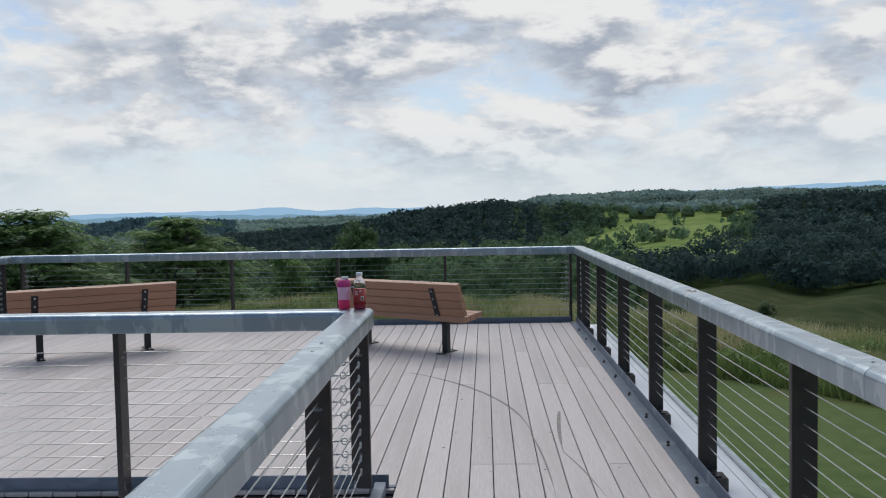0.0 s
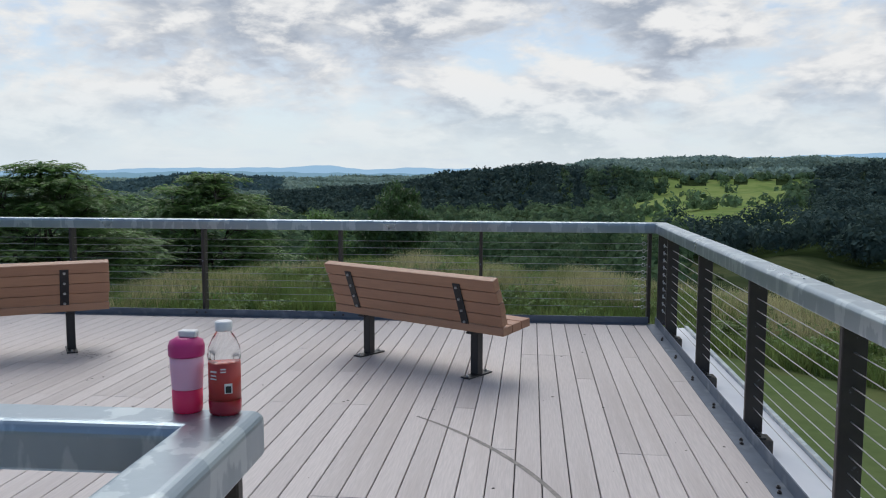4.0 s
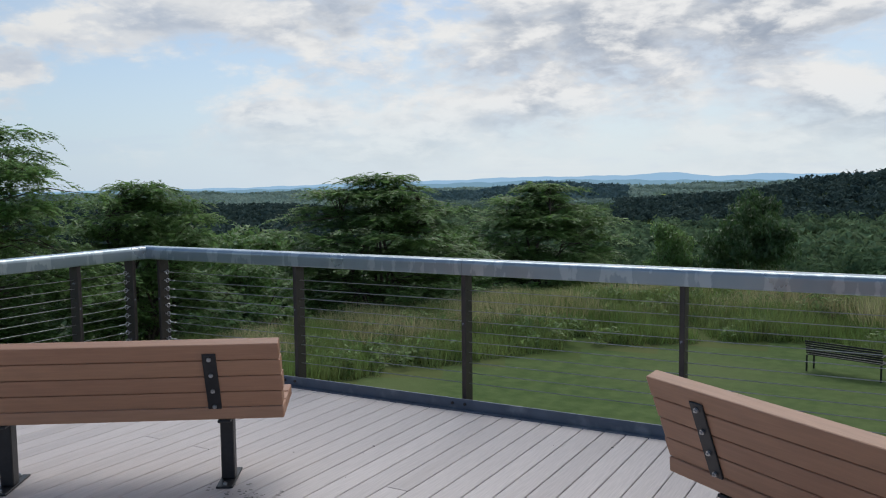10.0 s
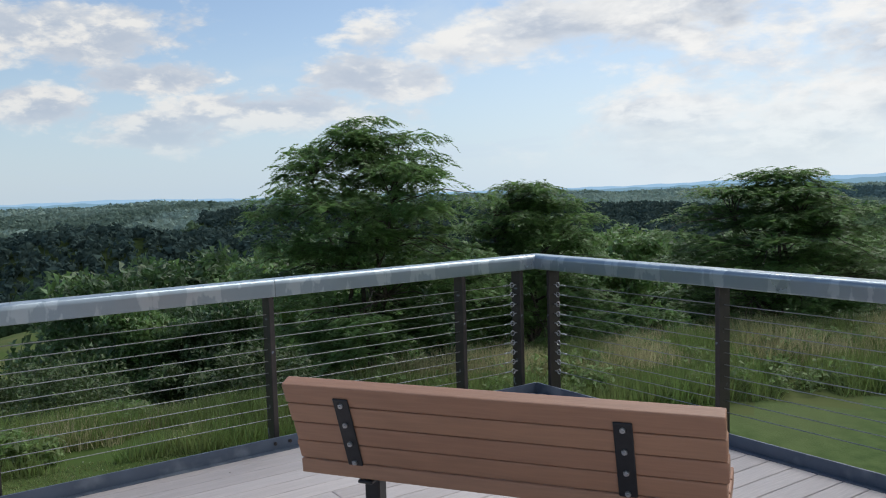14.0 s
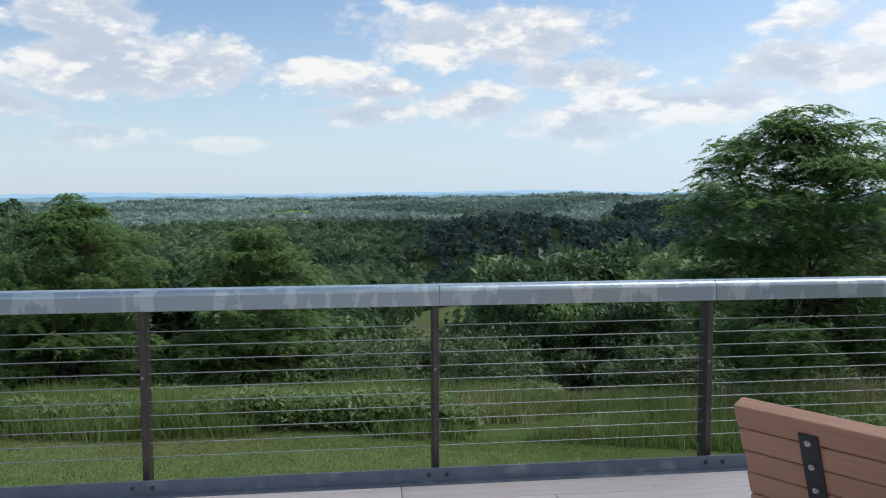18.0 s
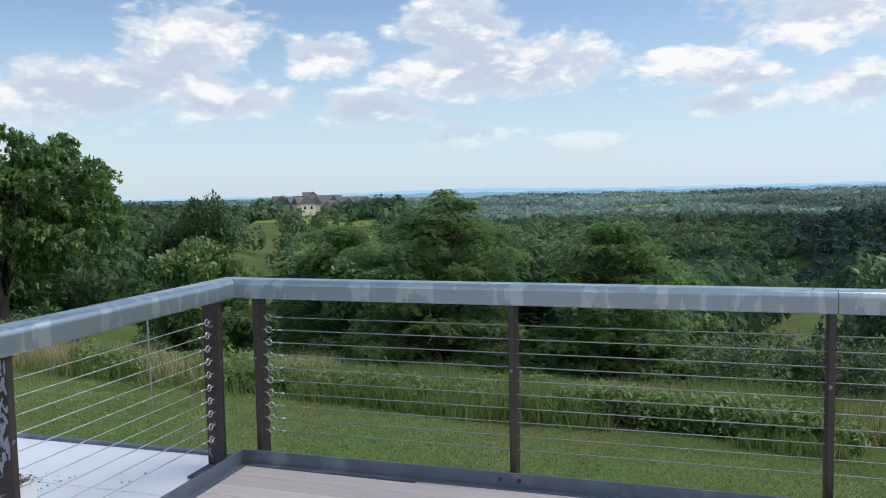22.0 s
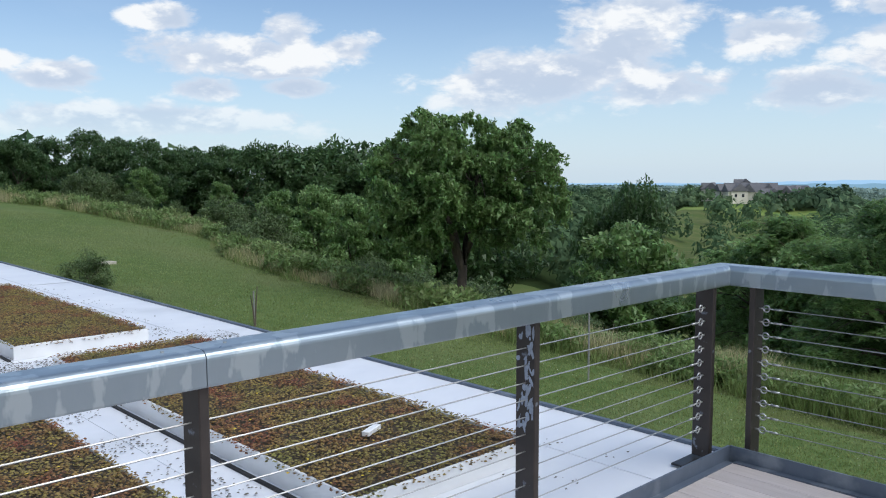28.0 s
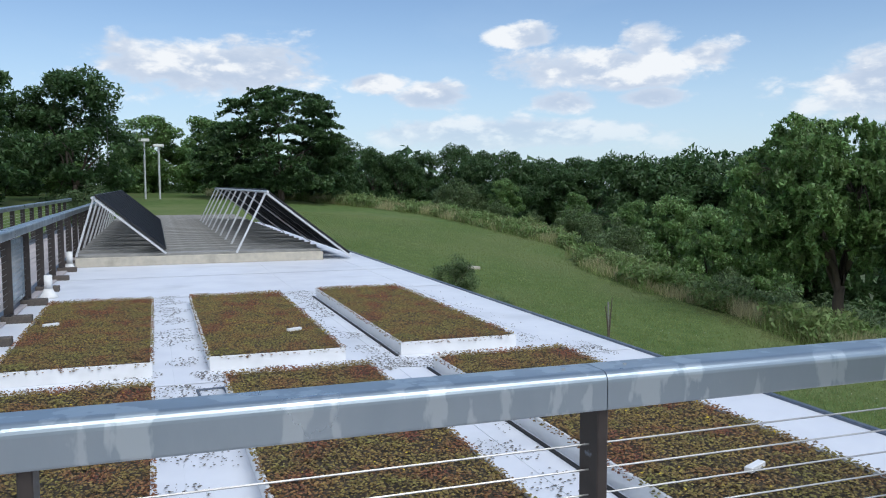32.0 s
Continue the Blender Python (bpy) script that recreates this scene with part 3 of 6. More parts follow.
M["shaded_lawn"] = land_material()
# Floor coloured near black, so the shade between crowns is painted in.
M["forest_floor"] = material("shade_dark_woodland_floor", (0.022, 0.036, 0.014), (0.035, 0.052, 0.02), scale=0.2, rough=1.0, spec=0.0, world_space=True)
# Sunlight on the far fields is mixed into this brighter green.
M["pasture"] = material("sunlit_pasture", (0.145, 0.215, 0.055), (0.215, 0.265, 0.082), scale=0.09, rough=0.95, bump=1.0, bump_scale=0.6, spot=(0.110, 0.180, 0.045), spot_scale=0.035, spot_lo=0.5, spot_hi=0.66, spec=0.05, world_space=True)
M["meadow"] = material("rough_meadow", (0.078, 0.112, 0.036), (0.128, 0.142, 0.056), scale=0.22, rough=0.95, bump=1.0, bump_scale=3.0, spot=(0.07, 0.115, 0.03), spot_scale=0.09, spot_lo=0.5, spot_hi=0.66, spec=0.05, world_space=True)
# Low meadow with the shadow over it put into a dark olive colour.
M["shaded"] = material("olive_shaded_field", (0.040, 0.056, 0.022), (0.068, 0.078, 0.034), scale=0.3, rough=0.95, bump=1.0, bump_scale=3.0, spot=(0.030, 0.045, 0.016), spot_scale=0.05, spot_lo=0.5, spot_hi=0.62, spec=0.03, world_space=True)
build_ground()

# ---- building: roof slab, walls, deck ----
def plain(name, bm, mat, label, category, kind="structure", smooth=False):
    return tagged(new(name, mesh_of(name, bm, mat, smooth)), label, category, kind=kind)


def build_shell():
    bm = bmesh.new()
    box(bm, ROOF_EDGE_X, 0.0, -34, YN - 0.02, ROOF_Z - 0.35, ROOF_Z)
    plain("roof_membrane", bm, M["membrane"], "white membrane flat roof with seams and dark grit", "roof")
    bm = bmesh.new()
    box(bm, ROOF_EDGE_X + 0.2, XR + 0.3, -33.8, YF + 0.05, -6.5, ROOF_Z - 0.35)
    plain("wall_north", bm, M["curb"], "pale rendered wall of the building below the deck", "wall")
    bm = bmesh.new()
    box(bm, XL - 0.14, XR - 0.10, YN - 0.02, YF + 0.14, ROOF_Z - 0.34, -0.032)
    plain("deck_base", bm, M["under"], "dark frame below the deck boards", "floor")
    bm = bmesh.new()
    box(bm, 0.0, XR - 0.22, -34, YN - 0.021, ROOF_Z - 0.34, -0.032)
    plain("walkway_base", bm, M["under"], "dark frame below the walkway boards", "floor")
    # roof strip outside the right-hand rail, a step lower
    turn = Matrix.Translation((XR, YF, 0)) @ pose(0, 0, 0, 0, 0, -ASKEW)
    bm = bmesh.new()
    box(bm, 0.03, 0.36, -41, 0.2, ROOF_Z - 0.35, -0.075)
    plain("roof_edge", bm, M["membrane"], "white membrane strip along the roof edge", "roof").matrix_basis = turn
    bm = bmesh.new()
    box(bm, 0.362, 0.40, -41, 0.2, ROOF_Z - 0.3, -0.05)
    plain("trim", bm, M["galv"], "grey metal edge trim of the roof", "trim").matrix_basis = turn
    # black line and lap seams on the roof
    bm = bmesh.new()
    box(bm, ROOF_EDGE_X - 0.04, ROOF_EDGE_X - 0.002, -34, YN, ROOF_Z - 0.3, ROOF_Z + 0.02)
    plain("roof_trim", bm, M["toe"], "dark metal edge trim of the flat roof", "trim")


build_shell()

BOARD, GAP = 0.1445, 0.006


def build_boards():
    """Deck boards along y, two or three lengths to a row with staggered butt joints."""
    rng = random.Random(4)
    floor = thing("floor", pose(0, 0, 0, 0, 0, -ASKEW), "pale pinkish-grey composite deck boards with dark gaps", "floor", kind="structure")
    cache = {}

    def length(ly):
        key = round(ly, 2)
        if key not in cache:
            cache[key] = mesh_of("board", rounded(-BOARD / 2 + GAP / 2, BOARD / 2 - GAP / 2, -key / 2 + 0.0015, key / 2 - 0.0015, -0.026, 0.0, 0.0035), M["board"])
        return cache[key]

    for i in range(60):
        x = 1.828 - BOARD * (i + 0.5)
        y0 = -33.0 if x > 0.05 else YN + 0.02 + LEAN * x
        y0 = max(y0, (XL - 0.03 - (x - BOARD / 2)) / LEAN)
        top = YF - 0.02 + LEAN * x
        if y0 > top - 0.4:
            break
        cuts = [top]
        y = YF - rng.choice((1.6, 2.4, 3.3, 4.1, 4.9))
        while y > y0 + 0.6:
            cuts.append(y)
            y -= 4.88 if y > -6 else 8.0
        cuts.append(y0)
        for a, b in zip(cuts[1:], cuts):
            part("board", length(b - a), M["board"], floor, m=pose(x, (a + b) / 2, 0))
    return floor


build_boards()


def edge_angles():
    """A steel angle: one leg lies on the boards, bolted down, the other stands."""
    edge = thing("deck_edge", Matrix.Translation((XR, YF, 0)) @ pose(0, 0, 0, 0, 0, -ASKEW), "galvanised steel angle bolted along the deck edge", "trim", kind="structure")
    bm = bmesh.new()
    box(bm, -0.085, 0.012, -40, -0.05, -0.02, 0.005)
    part("flat_leg", bm, M["toe"], edge)
    bm = bmesh.new()
    box(bm, 0.012, 0.020, -40, -0.05, -0.074, 0.082)
    part("standing_leg", bm, M["toe"], edge, "blue-grey standing leg with a pale worn top")
    for k in range(22):
        for dy, dx in ((0.0, -0.045), (0.07, -0.030)):
            part("bolt", DARK_BOLT, None, edge, m=pose(dx, -0.9 - 0.75 * k + dy, 0.005))
    bm = bmesh.new()
    box(bm, -0.012, 0.05, -33, YN - 0.02, -0.02, 0.06)
    plain("walkway_edge", bm, M["toe"], "galvanised steel angle along the walkway edge", "trim")



# ---- railings ----
def rail_prism(length, m0, m1, j0=0.0, j1=0.0):
    """A rounded top rail along +x; its inner face at y = 0, outward -y... m0, m1: mitres at its ends."""
    bm = bmesh.new()
    w, h, r = RAIL_WIDE, RAIL_DEEP, 0.030
    prof = []
    for cx, cz, a0 in ((r, h - r, 90), (w - r, h - r, 0), (w - 0.008, 0.008, -90), (0.008, 0.008, 180)):
        rr = r if cz > 0.05 else 0.008
        steps = 7 if cz > 0.05 else 3
        for k in range(steps):
            a = radians(a0 + 90 - 90 * k / (steps - 1))
            prof.append((cx + rr * math.cos(a), cz + rr * math.sin(a)))
    rings = []
    for end, mit in ((0, m0), (1, m1)):
        rings.append([bm.verts.new(((0 + j0 - mit * n) if end == 0 else (length - j1 + mit * n), n, z)) for n, z in prof])
    k = len(prof)
    for i in range(k):
        bm.faces.new((rings[0][i], rings[0][(i + 1) % k], rings[1][(i + 1) % k], rings[1][i]))
    bm.faces.new(rings[0]), bm.faces.new(rings[1][::-1])
    return bm


POST_T, POST_W = 0.034, 0.108
CABLES = [0.165 + 0.0755 * k for k in range(10)]


def make_post(z0):
    bm = rounded(-POST_T / 2, POST_T / 2, 0.022, 0.022 + POST_W, z0, RAIL_TOP - RAIL_DEEP + 0.004, 0.004)
    return mesh_of("post", bm, M["post"])


def eyebolt():
    """A ring bolt with its shank along +x."""
    bm = bmesh.new()
    ring = [(0.042 + 0.018 * math.cos(a), 0, 0.018 * math.sin(a)) for a in (2 * math.pi * k / 12 for k in range(13))]
    tube(bm, ring, 0.0046, 6)
    tube(bm, [(0, 0, 0), (0.026, 0, 0)], 0.005, 6)
    tube(bm, [(0.056, 0, 0), (0.085, 0, 0)], 0.0045, 6)
    tube(bm, [(0.085, 0, 0), (0.13, 0, 0)], 0.006, 6)
    return mesh_of("eye_bolt", bm, M["bolt"], smooth=True)


def bolt_mesh(mat):
    bm = bmesh.new()
    tube(bm, [(0, 0, 0), (0, 0, 0.009)], 0.012, 6)
    tube(bm, [(0, 0, 0.009), (0, 0, 0.016)], 0.006, 8)
    return mesh_of("bolt", bm, mat)


BOLT, DARK_BOLT = bolt_mesh(M["bolt"]), bolt_mesh(M["post"])
edge_angles()
BLOCK = mesh_of("sleeper", rounded(-0.065, 0.065, 0.045, 0.16, 0, 0.085, 0.006), M["wood"])
LONG_BLOCK = mesh_of("sleeper", rounded(-0.075, 0.075, -0.04, 0.34, 0, 0.085, 0.006), M["wood"])
CLEAT = mesh_of("cleat", rounded(-0.06, 0.06, 0.05, 0.12, 0.085, 0.097, 0.003), M["black"])


def railing(label, start, direction, length, posts, joints, m0, m1, ends, low=False, toe=True, z_post=0.0, shared=False):
    """A cable railing whose inner face runs from start along direction (degrees); outward is to the left... ends: whether end posts anchor the cables."""
    base = thing("railing", Matrix.Translation(start) @ pose(0, 0, 0, 0, 0, direction), label, "railing", "cable railings round the deck")
    cuts = [0.0, *joints, length]
    for k, (a, b) in enumerate(zip(cuts, cuts[1:])):
        bm = rail_prism(b - a, m0 if k == 0 else 0, m1 if k == len(cuts) - 2 else 0, 0.0015 if k else 0, 0.0015 if k < len(cuts) - 2 else 0)
        part("top_rail", bm, M["galv"], base, "mottled galvanised steel rail" if k == 0 else "", m=pose(a, 0, RAIL_TOP - RAIL_DEEP))
        for s in (a + 0.10, b - 0.10):
            if 0.3 < s < length - 0.3:
                part("screw", BOLT, M["bolt"], base, m=pose(s, 0.075, RAIL_TOP - 0.012))
    pm = make_post(z_post)
    allp = list(posts) + [e for e in ends[1 if shared else 0:] if e is not None]
    for s in allp:
        part("post", pm, M["post"], base, m=pose(s, 0, 0))
    lo, hi = (ends[0] if ends[0] is not None else -0.02), (ends[1] if ends[1] is not None else length + 0.02)
    for z in CABLES:
        bm = bmesh.new()
        tube(bm, [(lo, 0.072, z), (hi, 0.072, z)], 0.0030, 5)
        part("cable", bm, M["cable"], base)
        for e, sgn in ((ends[0], 1), (ends[1], -1)):
            if e is not None:
                part("eye_bolt", EYEBOLT, M["bolt"], base, m=pose(e + sgn * POST_T / 2, 0.072, z, 0, 0, 0 if sgn > 0 else 180))
    if toe:
        bm = bmesh.new()
        w = 0.012
        t0, t1 = TOE_IN * m0, length - TOE_IN * m1
        box(bm, t0, t1, -TOE_IN, -TOE_IN + w, -0.01, TOE)
        box(bm, t0 + 0.04 * m0, t1 - 0.04 * m1, -TOE_IN - 0.04, -TOE_IN, -0.01, 0.005)
        part("toe_plate", bm, M["toe"], base, "blue-grey galvanised steel kick plate")
        for s in posts:
            for ds in (-0.05, 0.05):
                part("bolt", DARK_BOLT, None, base, m=pose(s + ds, -TOE_IN, 0.045, 90, 0, 0))
    if low:
        for s in posts:
            part("sleeper", LONG_BLOCK if z_post < 0.07 and z_post > 0.03 else BLOCK, M["wood"], base, "weathered timber block under the post", m=pose(s + 0.09, 0.0, z_post - 0.085))
            part("cleat", CLEAT, None, base, "black steel cleat", m=pose(s + 0.09, 0.0, z_post - 0.085))
            for ds in (-0.03, 0.03):
                part("bolt", DARK_BOLT, None, base, m=pose(s + 0.09 + ds, 0.085, z_post + 0.012))
    return base


EYEBOLT = eyebolt()


def spaced(first, step, n):
    return [first + step * k for k in range(n)]


LX, LY = XR - XL, YF - YN
# far rail, from the left corner to the right one (outward is +y): local x runs along +x
railing("galvanised steel cable railing along the far edge of the deck", (XL, YF, 0), 0, LX, [XL_ - XL for XL_ in (-4.41, -2.88, -1.338, 0.20)], [3.19, 6.27], 1, 1, (0.12, LX - 0.045))
# left rail, from the near corner to the far one (outward is -x): local x along +y
railing("galvanised steel cable railing along the side above the lawn", (XL, YN, 0), 90, LY, [1.65, 3.20, 4.78, 6.30], [3.22, 4.80], 1, 1, (0.12, LY - 0.12))
# near rail over the planted roof, from the walkway corner to the left (outward is -y): local x along -x
NEAR_RAIL = railing("galvanised steel cable railing above the planted roof", (0, YN, 0), 180, -XL, [1.45, 2.93, 4.45], [2.93], -1, 1, (0.115, -XL - 0.12), shared=True)
# right rail, from the far corner back along the walkway (outward is +x): local x along -y
RIGHT_RAIL = railing("galvanised steel cable railing along the walkway and the deck edge", (XR, YF, 0), -90 - ASKEW, 40.0, [YF - v for v in (6.32, 4.82, 3.31, 1.81, 0.305, -1.20, -2.70)] + spaced(11.1, 1.51, 19), [4.4, 8.9, 15.0, 21, 27, 33], 1, 0, (0.10, None), low=True, toe=False, z_post=0.008)
# walkway rail beside the planted roof, from far back to the corner (outward is -x): local x along +y
WALK_RAIL = railing("galvanised steel cable railing between the walkway and the planted roof", (0, -33, 0), 90, 33.0, [33 - v for v in spaced(1.35, 1.5, 21)], [8, 14, 20, 26, 31.65], 0, -1, (None, 33 - 0.10), low=True, toe=False, z_post=ROOF_Z + 0.085)


def mesh_panel():
    """A perforated steel infill panel in one bay of the walkway railing."""
    a, b = 33 - 10.28, 33 - 8.93
    for x0, x1, z0, z1 in ((a, b, 0.10, 0.15), (a, b, 0.86, 0.91), (a, a + 0.05, 0.15, 0.86), (b - 0.05, b, 0.15, 0.86)):
        part("panel_frame", rounded(x0, x1, 0.035, 0.065, z0, z1, 0.003), M["galv"], WALK_RAIL)
    n = 22
    upright = mesh_of("mesh_bar", rounded(-0.018, 0.018, 0.048, 0.050, 0.15, 0.86, 0.0005), M["galv"])
    level = mesh_of("mesh_bar", rounded(a + 0.05, b - 0.05, 0.0505, 0.0525, -0.018, 0.018, 0.0005), M["galv"])
    for k in range(n):
        part("mesh_bar", upright, None, WALK_RAIL, m=pose(a + 0.05 + (b - a - 0.1) * (k + 0.5) / n, 0, 0))
    for k in range(12):
        part("mesh_bar", level, None, WALK_RAIL, m=pose(0, 0, 0.15 + 0.71 * (k + 0.5) / 12))


mesh_panel()

part("cleat", CLEAT, None, NEAR_RAIL, "dark steel cleat by the corner", m=pose(-XL - 0.20, 0.03, ROOF_Z - 0.075) @ Matrix.Diagonal((2.0, 1.0, 1.0, 1.0)))

def rust_patch():
    """Flaked paint and rust on top of the walkway rail."""
    rng = random.Random(31)
    bm = bmesh.new()
    for k in range(14):
        cx, cy, r = rng.gauss(0, 0.045), rng.gauss(0, 0.018), rng.uniform(0.006, 0.018)
        vs = [bm.verts.new((cx + r * rng.uniform(0.6, 1.5) * math.cos(t), cy + r * rng.uniform(0.4, 0.9) * math.sin(t), 0.0004 * (k % 4))) for t in (2 * math.pi * i / 8 for i in range(8))]
        bm.faces.new(vs)
    return bm


part("rust_patch", rust_patch(), M["rust"], RIGHT_RAIL, "flaking orange rust", m=pose(YF - 0.62, 0.055, RAIL_TOP + 0.0006))

# ---- benches ----
def bench(m, label):
    """A plank bench seen from behind: local x along it, y towards the seat's front; the back's top rear edge lies above y = 0."""
    b = thing("bench", m, label, "bench", "plank benches on the deck")
    half = 0.91
    lean = 21.0                                      # the back leans towards -y at its top
    back = Matrix.Translation((0, 0.0, 0.80)) @ pose(0, 0, 0, lean, 0, 0)
    plank = mesh_of("backrest_plank", rounded(-half, half, 0.0, 0.066, -0.098, -0.003, 0.006, 2), M["bench"])
    for k in range(4):
        part("backrest_plank", plank, M["bench"], b, "reddish brown composite plank", m=back @ pose(0.004 * ((k * 7) % 3 - 1), 0.0, -0.0995 * k))
    seat = mesh_of("seat_plank", rounded(-half, half, 0.0, 0.118, -0.066, 0.0, 0.006, 2), M["bench"])
    for k in range(3):
        part("seat_plank", seat, M["bench"], b, m=pose(0, 0.135 + 0.122 * k, 0.428 + 0.012 * k) @ pose(0, 0, 0, 4, 0, 0))
    for s in (-0.59, 0.59):
        e = s - 0.045
        bm = rounded(e - 0.036, e + 0.036, -0.009, 0.0, -0.425, -0.055, 0.003)
        st = part("back_strap", bm, M["black"], b, "black steel strap", m=back)
        for k in range(4):
            part("bolt", BOLT, M["bolt"], st, m=pose(e, -0.008, -0.085 - 0.0995 * k, 90, 0, 0))
        bm = rounded(s - 0.035, s + 0.035, 0.13, 0.47, 0.345, 0.360, 0.003)
        part("seat_bracket", bm, M["black"], b)
        bm = rounded(s - 0.036, s + 0.036, 0.195, 0.267, 0.012, 0.352, 0.005)
        part("leg", bm, M["black"], b)
        bm = rounded(s - 0.045, s + 0.045, 0.08, 0.385, 0.0, 0.012, 0.003)
        fp = part("foot_plate", bm, M["black"], b)
        for y in (0.11, 0.355):
            part("bolt", BOLT, M["bolt"], fp, m=pose(s, y, 0.012))
    return b


def bench_between(right, left, label):
    """right, left: the top rear corners of the back as seen from behind."""
    r, l = Vector(right), Vector(left)
    mid = (r + l) / 2
    ang = math.degrees(math.atan2(r.y - l.y, r.x - l.x))
    return bench(pose(mid.x, mid.y, 0, 0, 0, ang), label)


bench_between(B1R, B1L, "brown composite plank bench on black steel legs, facing the valley")
bench_between(B2R, B2L, "brown composite plank bench on black steel legs by the railing corner")


# ---- bottles on the corner of the rail ----
def bottles():
    z = RAIL_TOP
    p = thing("shaker_bottle", pose(*BOT1, z), "pink plastic shaker bottle half full of red drink", "bottle")
    part("cup", lathe([(0.0335, 0.053), (0.034, 0.056), (0.0362, 0.10), (0.0368, 0.128)], 28), M["plastic_pink"], p, "translucent pink plastic cup", smooth=True)
    part("drink", lathe([(0.030, 0.0), (0.0328, 0.004), (0.0335, 0.0525)], 28), M["red_cup"], p, "bright red drink", smooth=True)
    part("lid", lathe([(0.0385, 0.126), (0.0395, 0.130), (0.0395, 0.150), (0.036, 0.160), (0.024, 0.166), (0.022, 0.168)], 28), M["pink_lid"], p, "magenta screw lid", smooth=True)
    part("flip_cap", rounded(-0.014, 0.026, -0.012, 0.012, 0.167, 0.183, 0.004, 2), M["white_cap"], p, "white flip cap")
    d = thing("drink_bottle", pose(*BOT2, z), "clear plastic drink bottle with a red label and white cap", "bottle")
    part("body", lathe([(0.030, 0.0), (0.035, 0.006), (0.036, 0.03), (0.034, 0.05), (0.034, 0.118), (0.0365, 0.130), (0.034, 0.150), (0.024, 0.172), (0.0165, 0.182), (0.0165, 0.188)], 28), M["clear"], d, "clear bottle", smooth=True)
    part("drink", lathe([(0.028, 0.002), (0.033, 0.008), (0.034, 0.03), (0.032, 0.05), (0.032, 0.115)], 28), M["red"], d, "red drink", smooth=True)
    lab = part("label", lathe([(0.0352, 0.034), (0.0352, 0.116)], 28), M["red_label"], d, "red and orange paper label", smooth=True)
    part("cap", lathe([(0.0185, 0.186), (0.019, 0.190), (0.019, 0.204), (0.017, 0.207)], 24), M["white_cap"], d, "white screw cap", smooth=True)
    # barcode patch and lines of small print, towards the walkway
    for k, (a, zz, w, h, mt) in enumerate(((-58, 0.052, 0.017, 0.022, "print_white"), (-58, 0.0535, 0.012, 0.015, "print_black"), (-110, 0.098, 0.016, 0.004, "print_white"), (-110, 0.090, 0.014, 0.003, "print_white"),
                                           (-110, 0.083, 0.016, 0.003, "print_white"), (-75, 0.105, 0.012, 0.003, "print_white"), (-75, 0.099, 0.012, 0.003, "print_white"))):
        r = 0.0356 + 0.0003 * k
        bm = rounded(-w / 2, w / 2, -0.0004, 0.0004, 0, h, 0.0001)
        part("print", bm, M[mt], lab, m=pose(r * math.cos(radians(a)), r * math.sin(radians(a)), zz, 0, 0, a + 90))


bottles()


# ---- marks on the boards ----
def skid_marks():
    for k, (cx, cy, r, a0, a1, w) in enumerate(SKIDS):
        n = 40
        verts, faces = [], []
        for i in range(n + 1):
            a = radians(a0 + (a1 - a0) * i / n)
            ww = w * (0.25 + 0.75 * math.sin(math.pi * min(1, 0.12 + i / n)) ** 0.7)
            for rr in (r - ww / 2, r + ww / 2):
                verts.append((cx + rr * math.cos(a), cy + rr * math.sin(a), 0.0012))
        for i in range(n):
            faces.append((2 * i, 2 * i + 1, 2 * i + 3, 2 * i + 2))
        tagged(new("skid_mark", raw_mesh("skid_mark", verts, faces, M["stain"])), "dark curved scuff mark on the deck boards", "scuff mark")


skid_marks()


def foot_stain():
    """Dark worn blotches on the boards by one foot of the corner bench."""
    rng = random.Random(17)
    bm = bmesh.new()
    for k in range(60):
        cx, cy, r = rng.gauss(-3.13, 0.13), rng.gauss(4.97, 0.07), rng.uniform(0.004, 0.016)
        vs = [bm.verts.new((cx + r * rng.uniform(0.5, 1.4) * math.cos(t), cy + r * rng.uniform(0.4, 1.0) * math.sin(t), 0.0012 + 0.00025 * (k % 8))) for t in (2 * math.pi * i / 7 for i in range(7))]
        bm.faces.new(vs)
    tagged(new("foot_stain", mesh_of("foot_stain", bm, M["stain"])), "dark worn blotches on the boards by the bench foot", "stain", kind="stuff")


foot_stain()


def deck_litter():
    """Specks of leaf and soil scattered on the boards."""
    rng = random.Random(12)
    verts, faces = [], []
    for _ in range(130):
        x, y, s = rng.uniform(XL + 0.1, XR - 0.15), rng.uniform(0.2, YF - 0.1), rng.choice((0.004, 0.006, 0.009, 0.014))
        a0, b = rng.uniform(0, 6.28), len(verts)
        for k in range(5):
            a = a0 + 1.2566 * k
            verts.append((x + s * rng.uniform(0.5, 1.2) * math.cos(a), y + s * rng.uniform(0.4, 0.9) * math.sin(a), 0.0015))
        verts.append((x, y, 0.0015 + s * 0.3))
        faces += [(b + k, b + (k + 1) % 5, b + 5) for k in range(5)]
    tagged(new("leaf_litter", raw_mesh("leaf_litter", verts, faces, M["grit"])), "dark specks of leaf litter on the deck boards", "litter", kind="stuff")


deck_litter()


# ---- planted trays ----
TRAY_H = 0.125


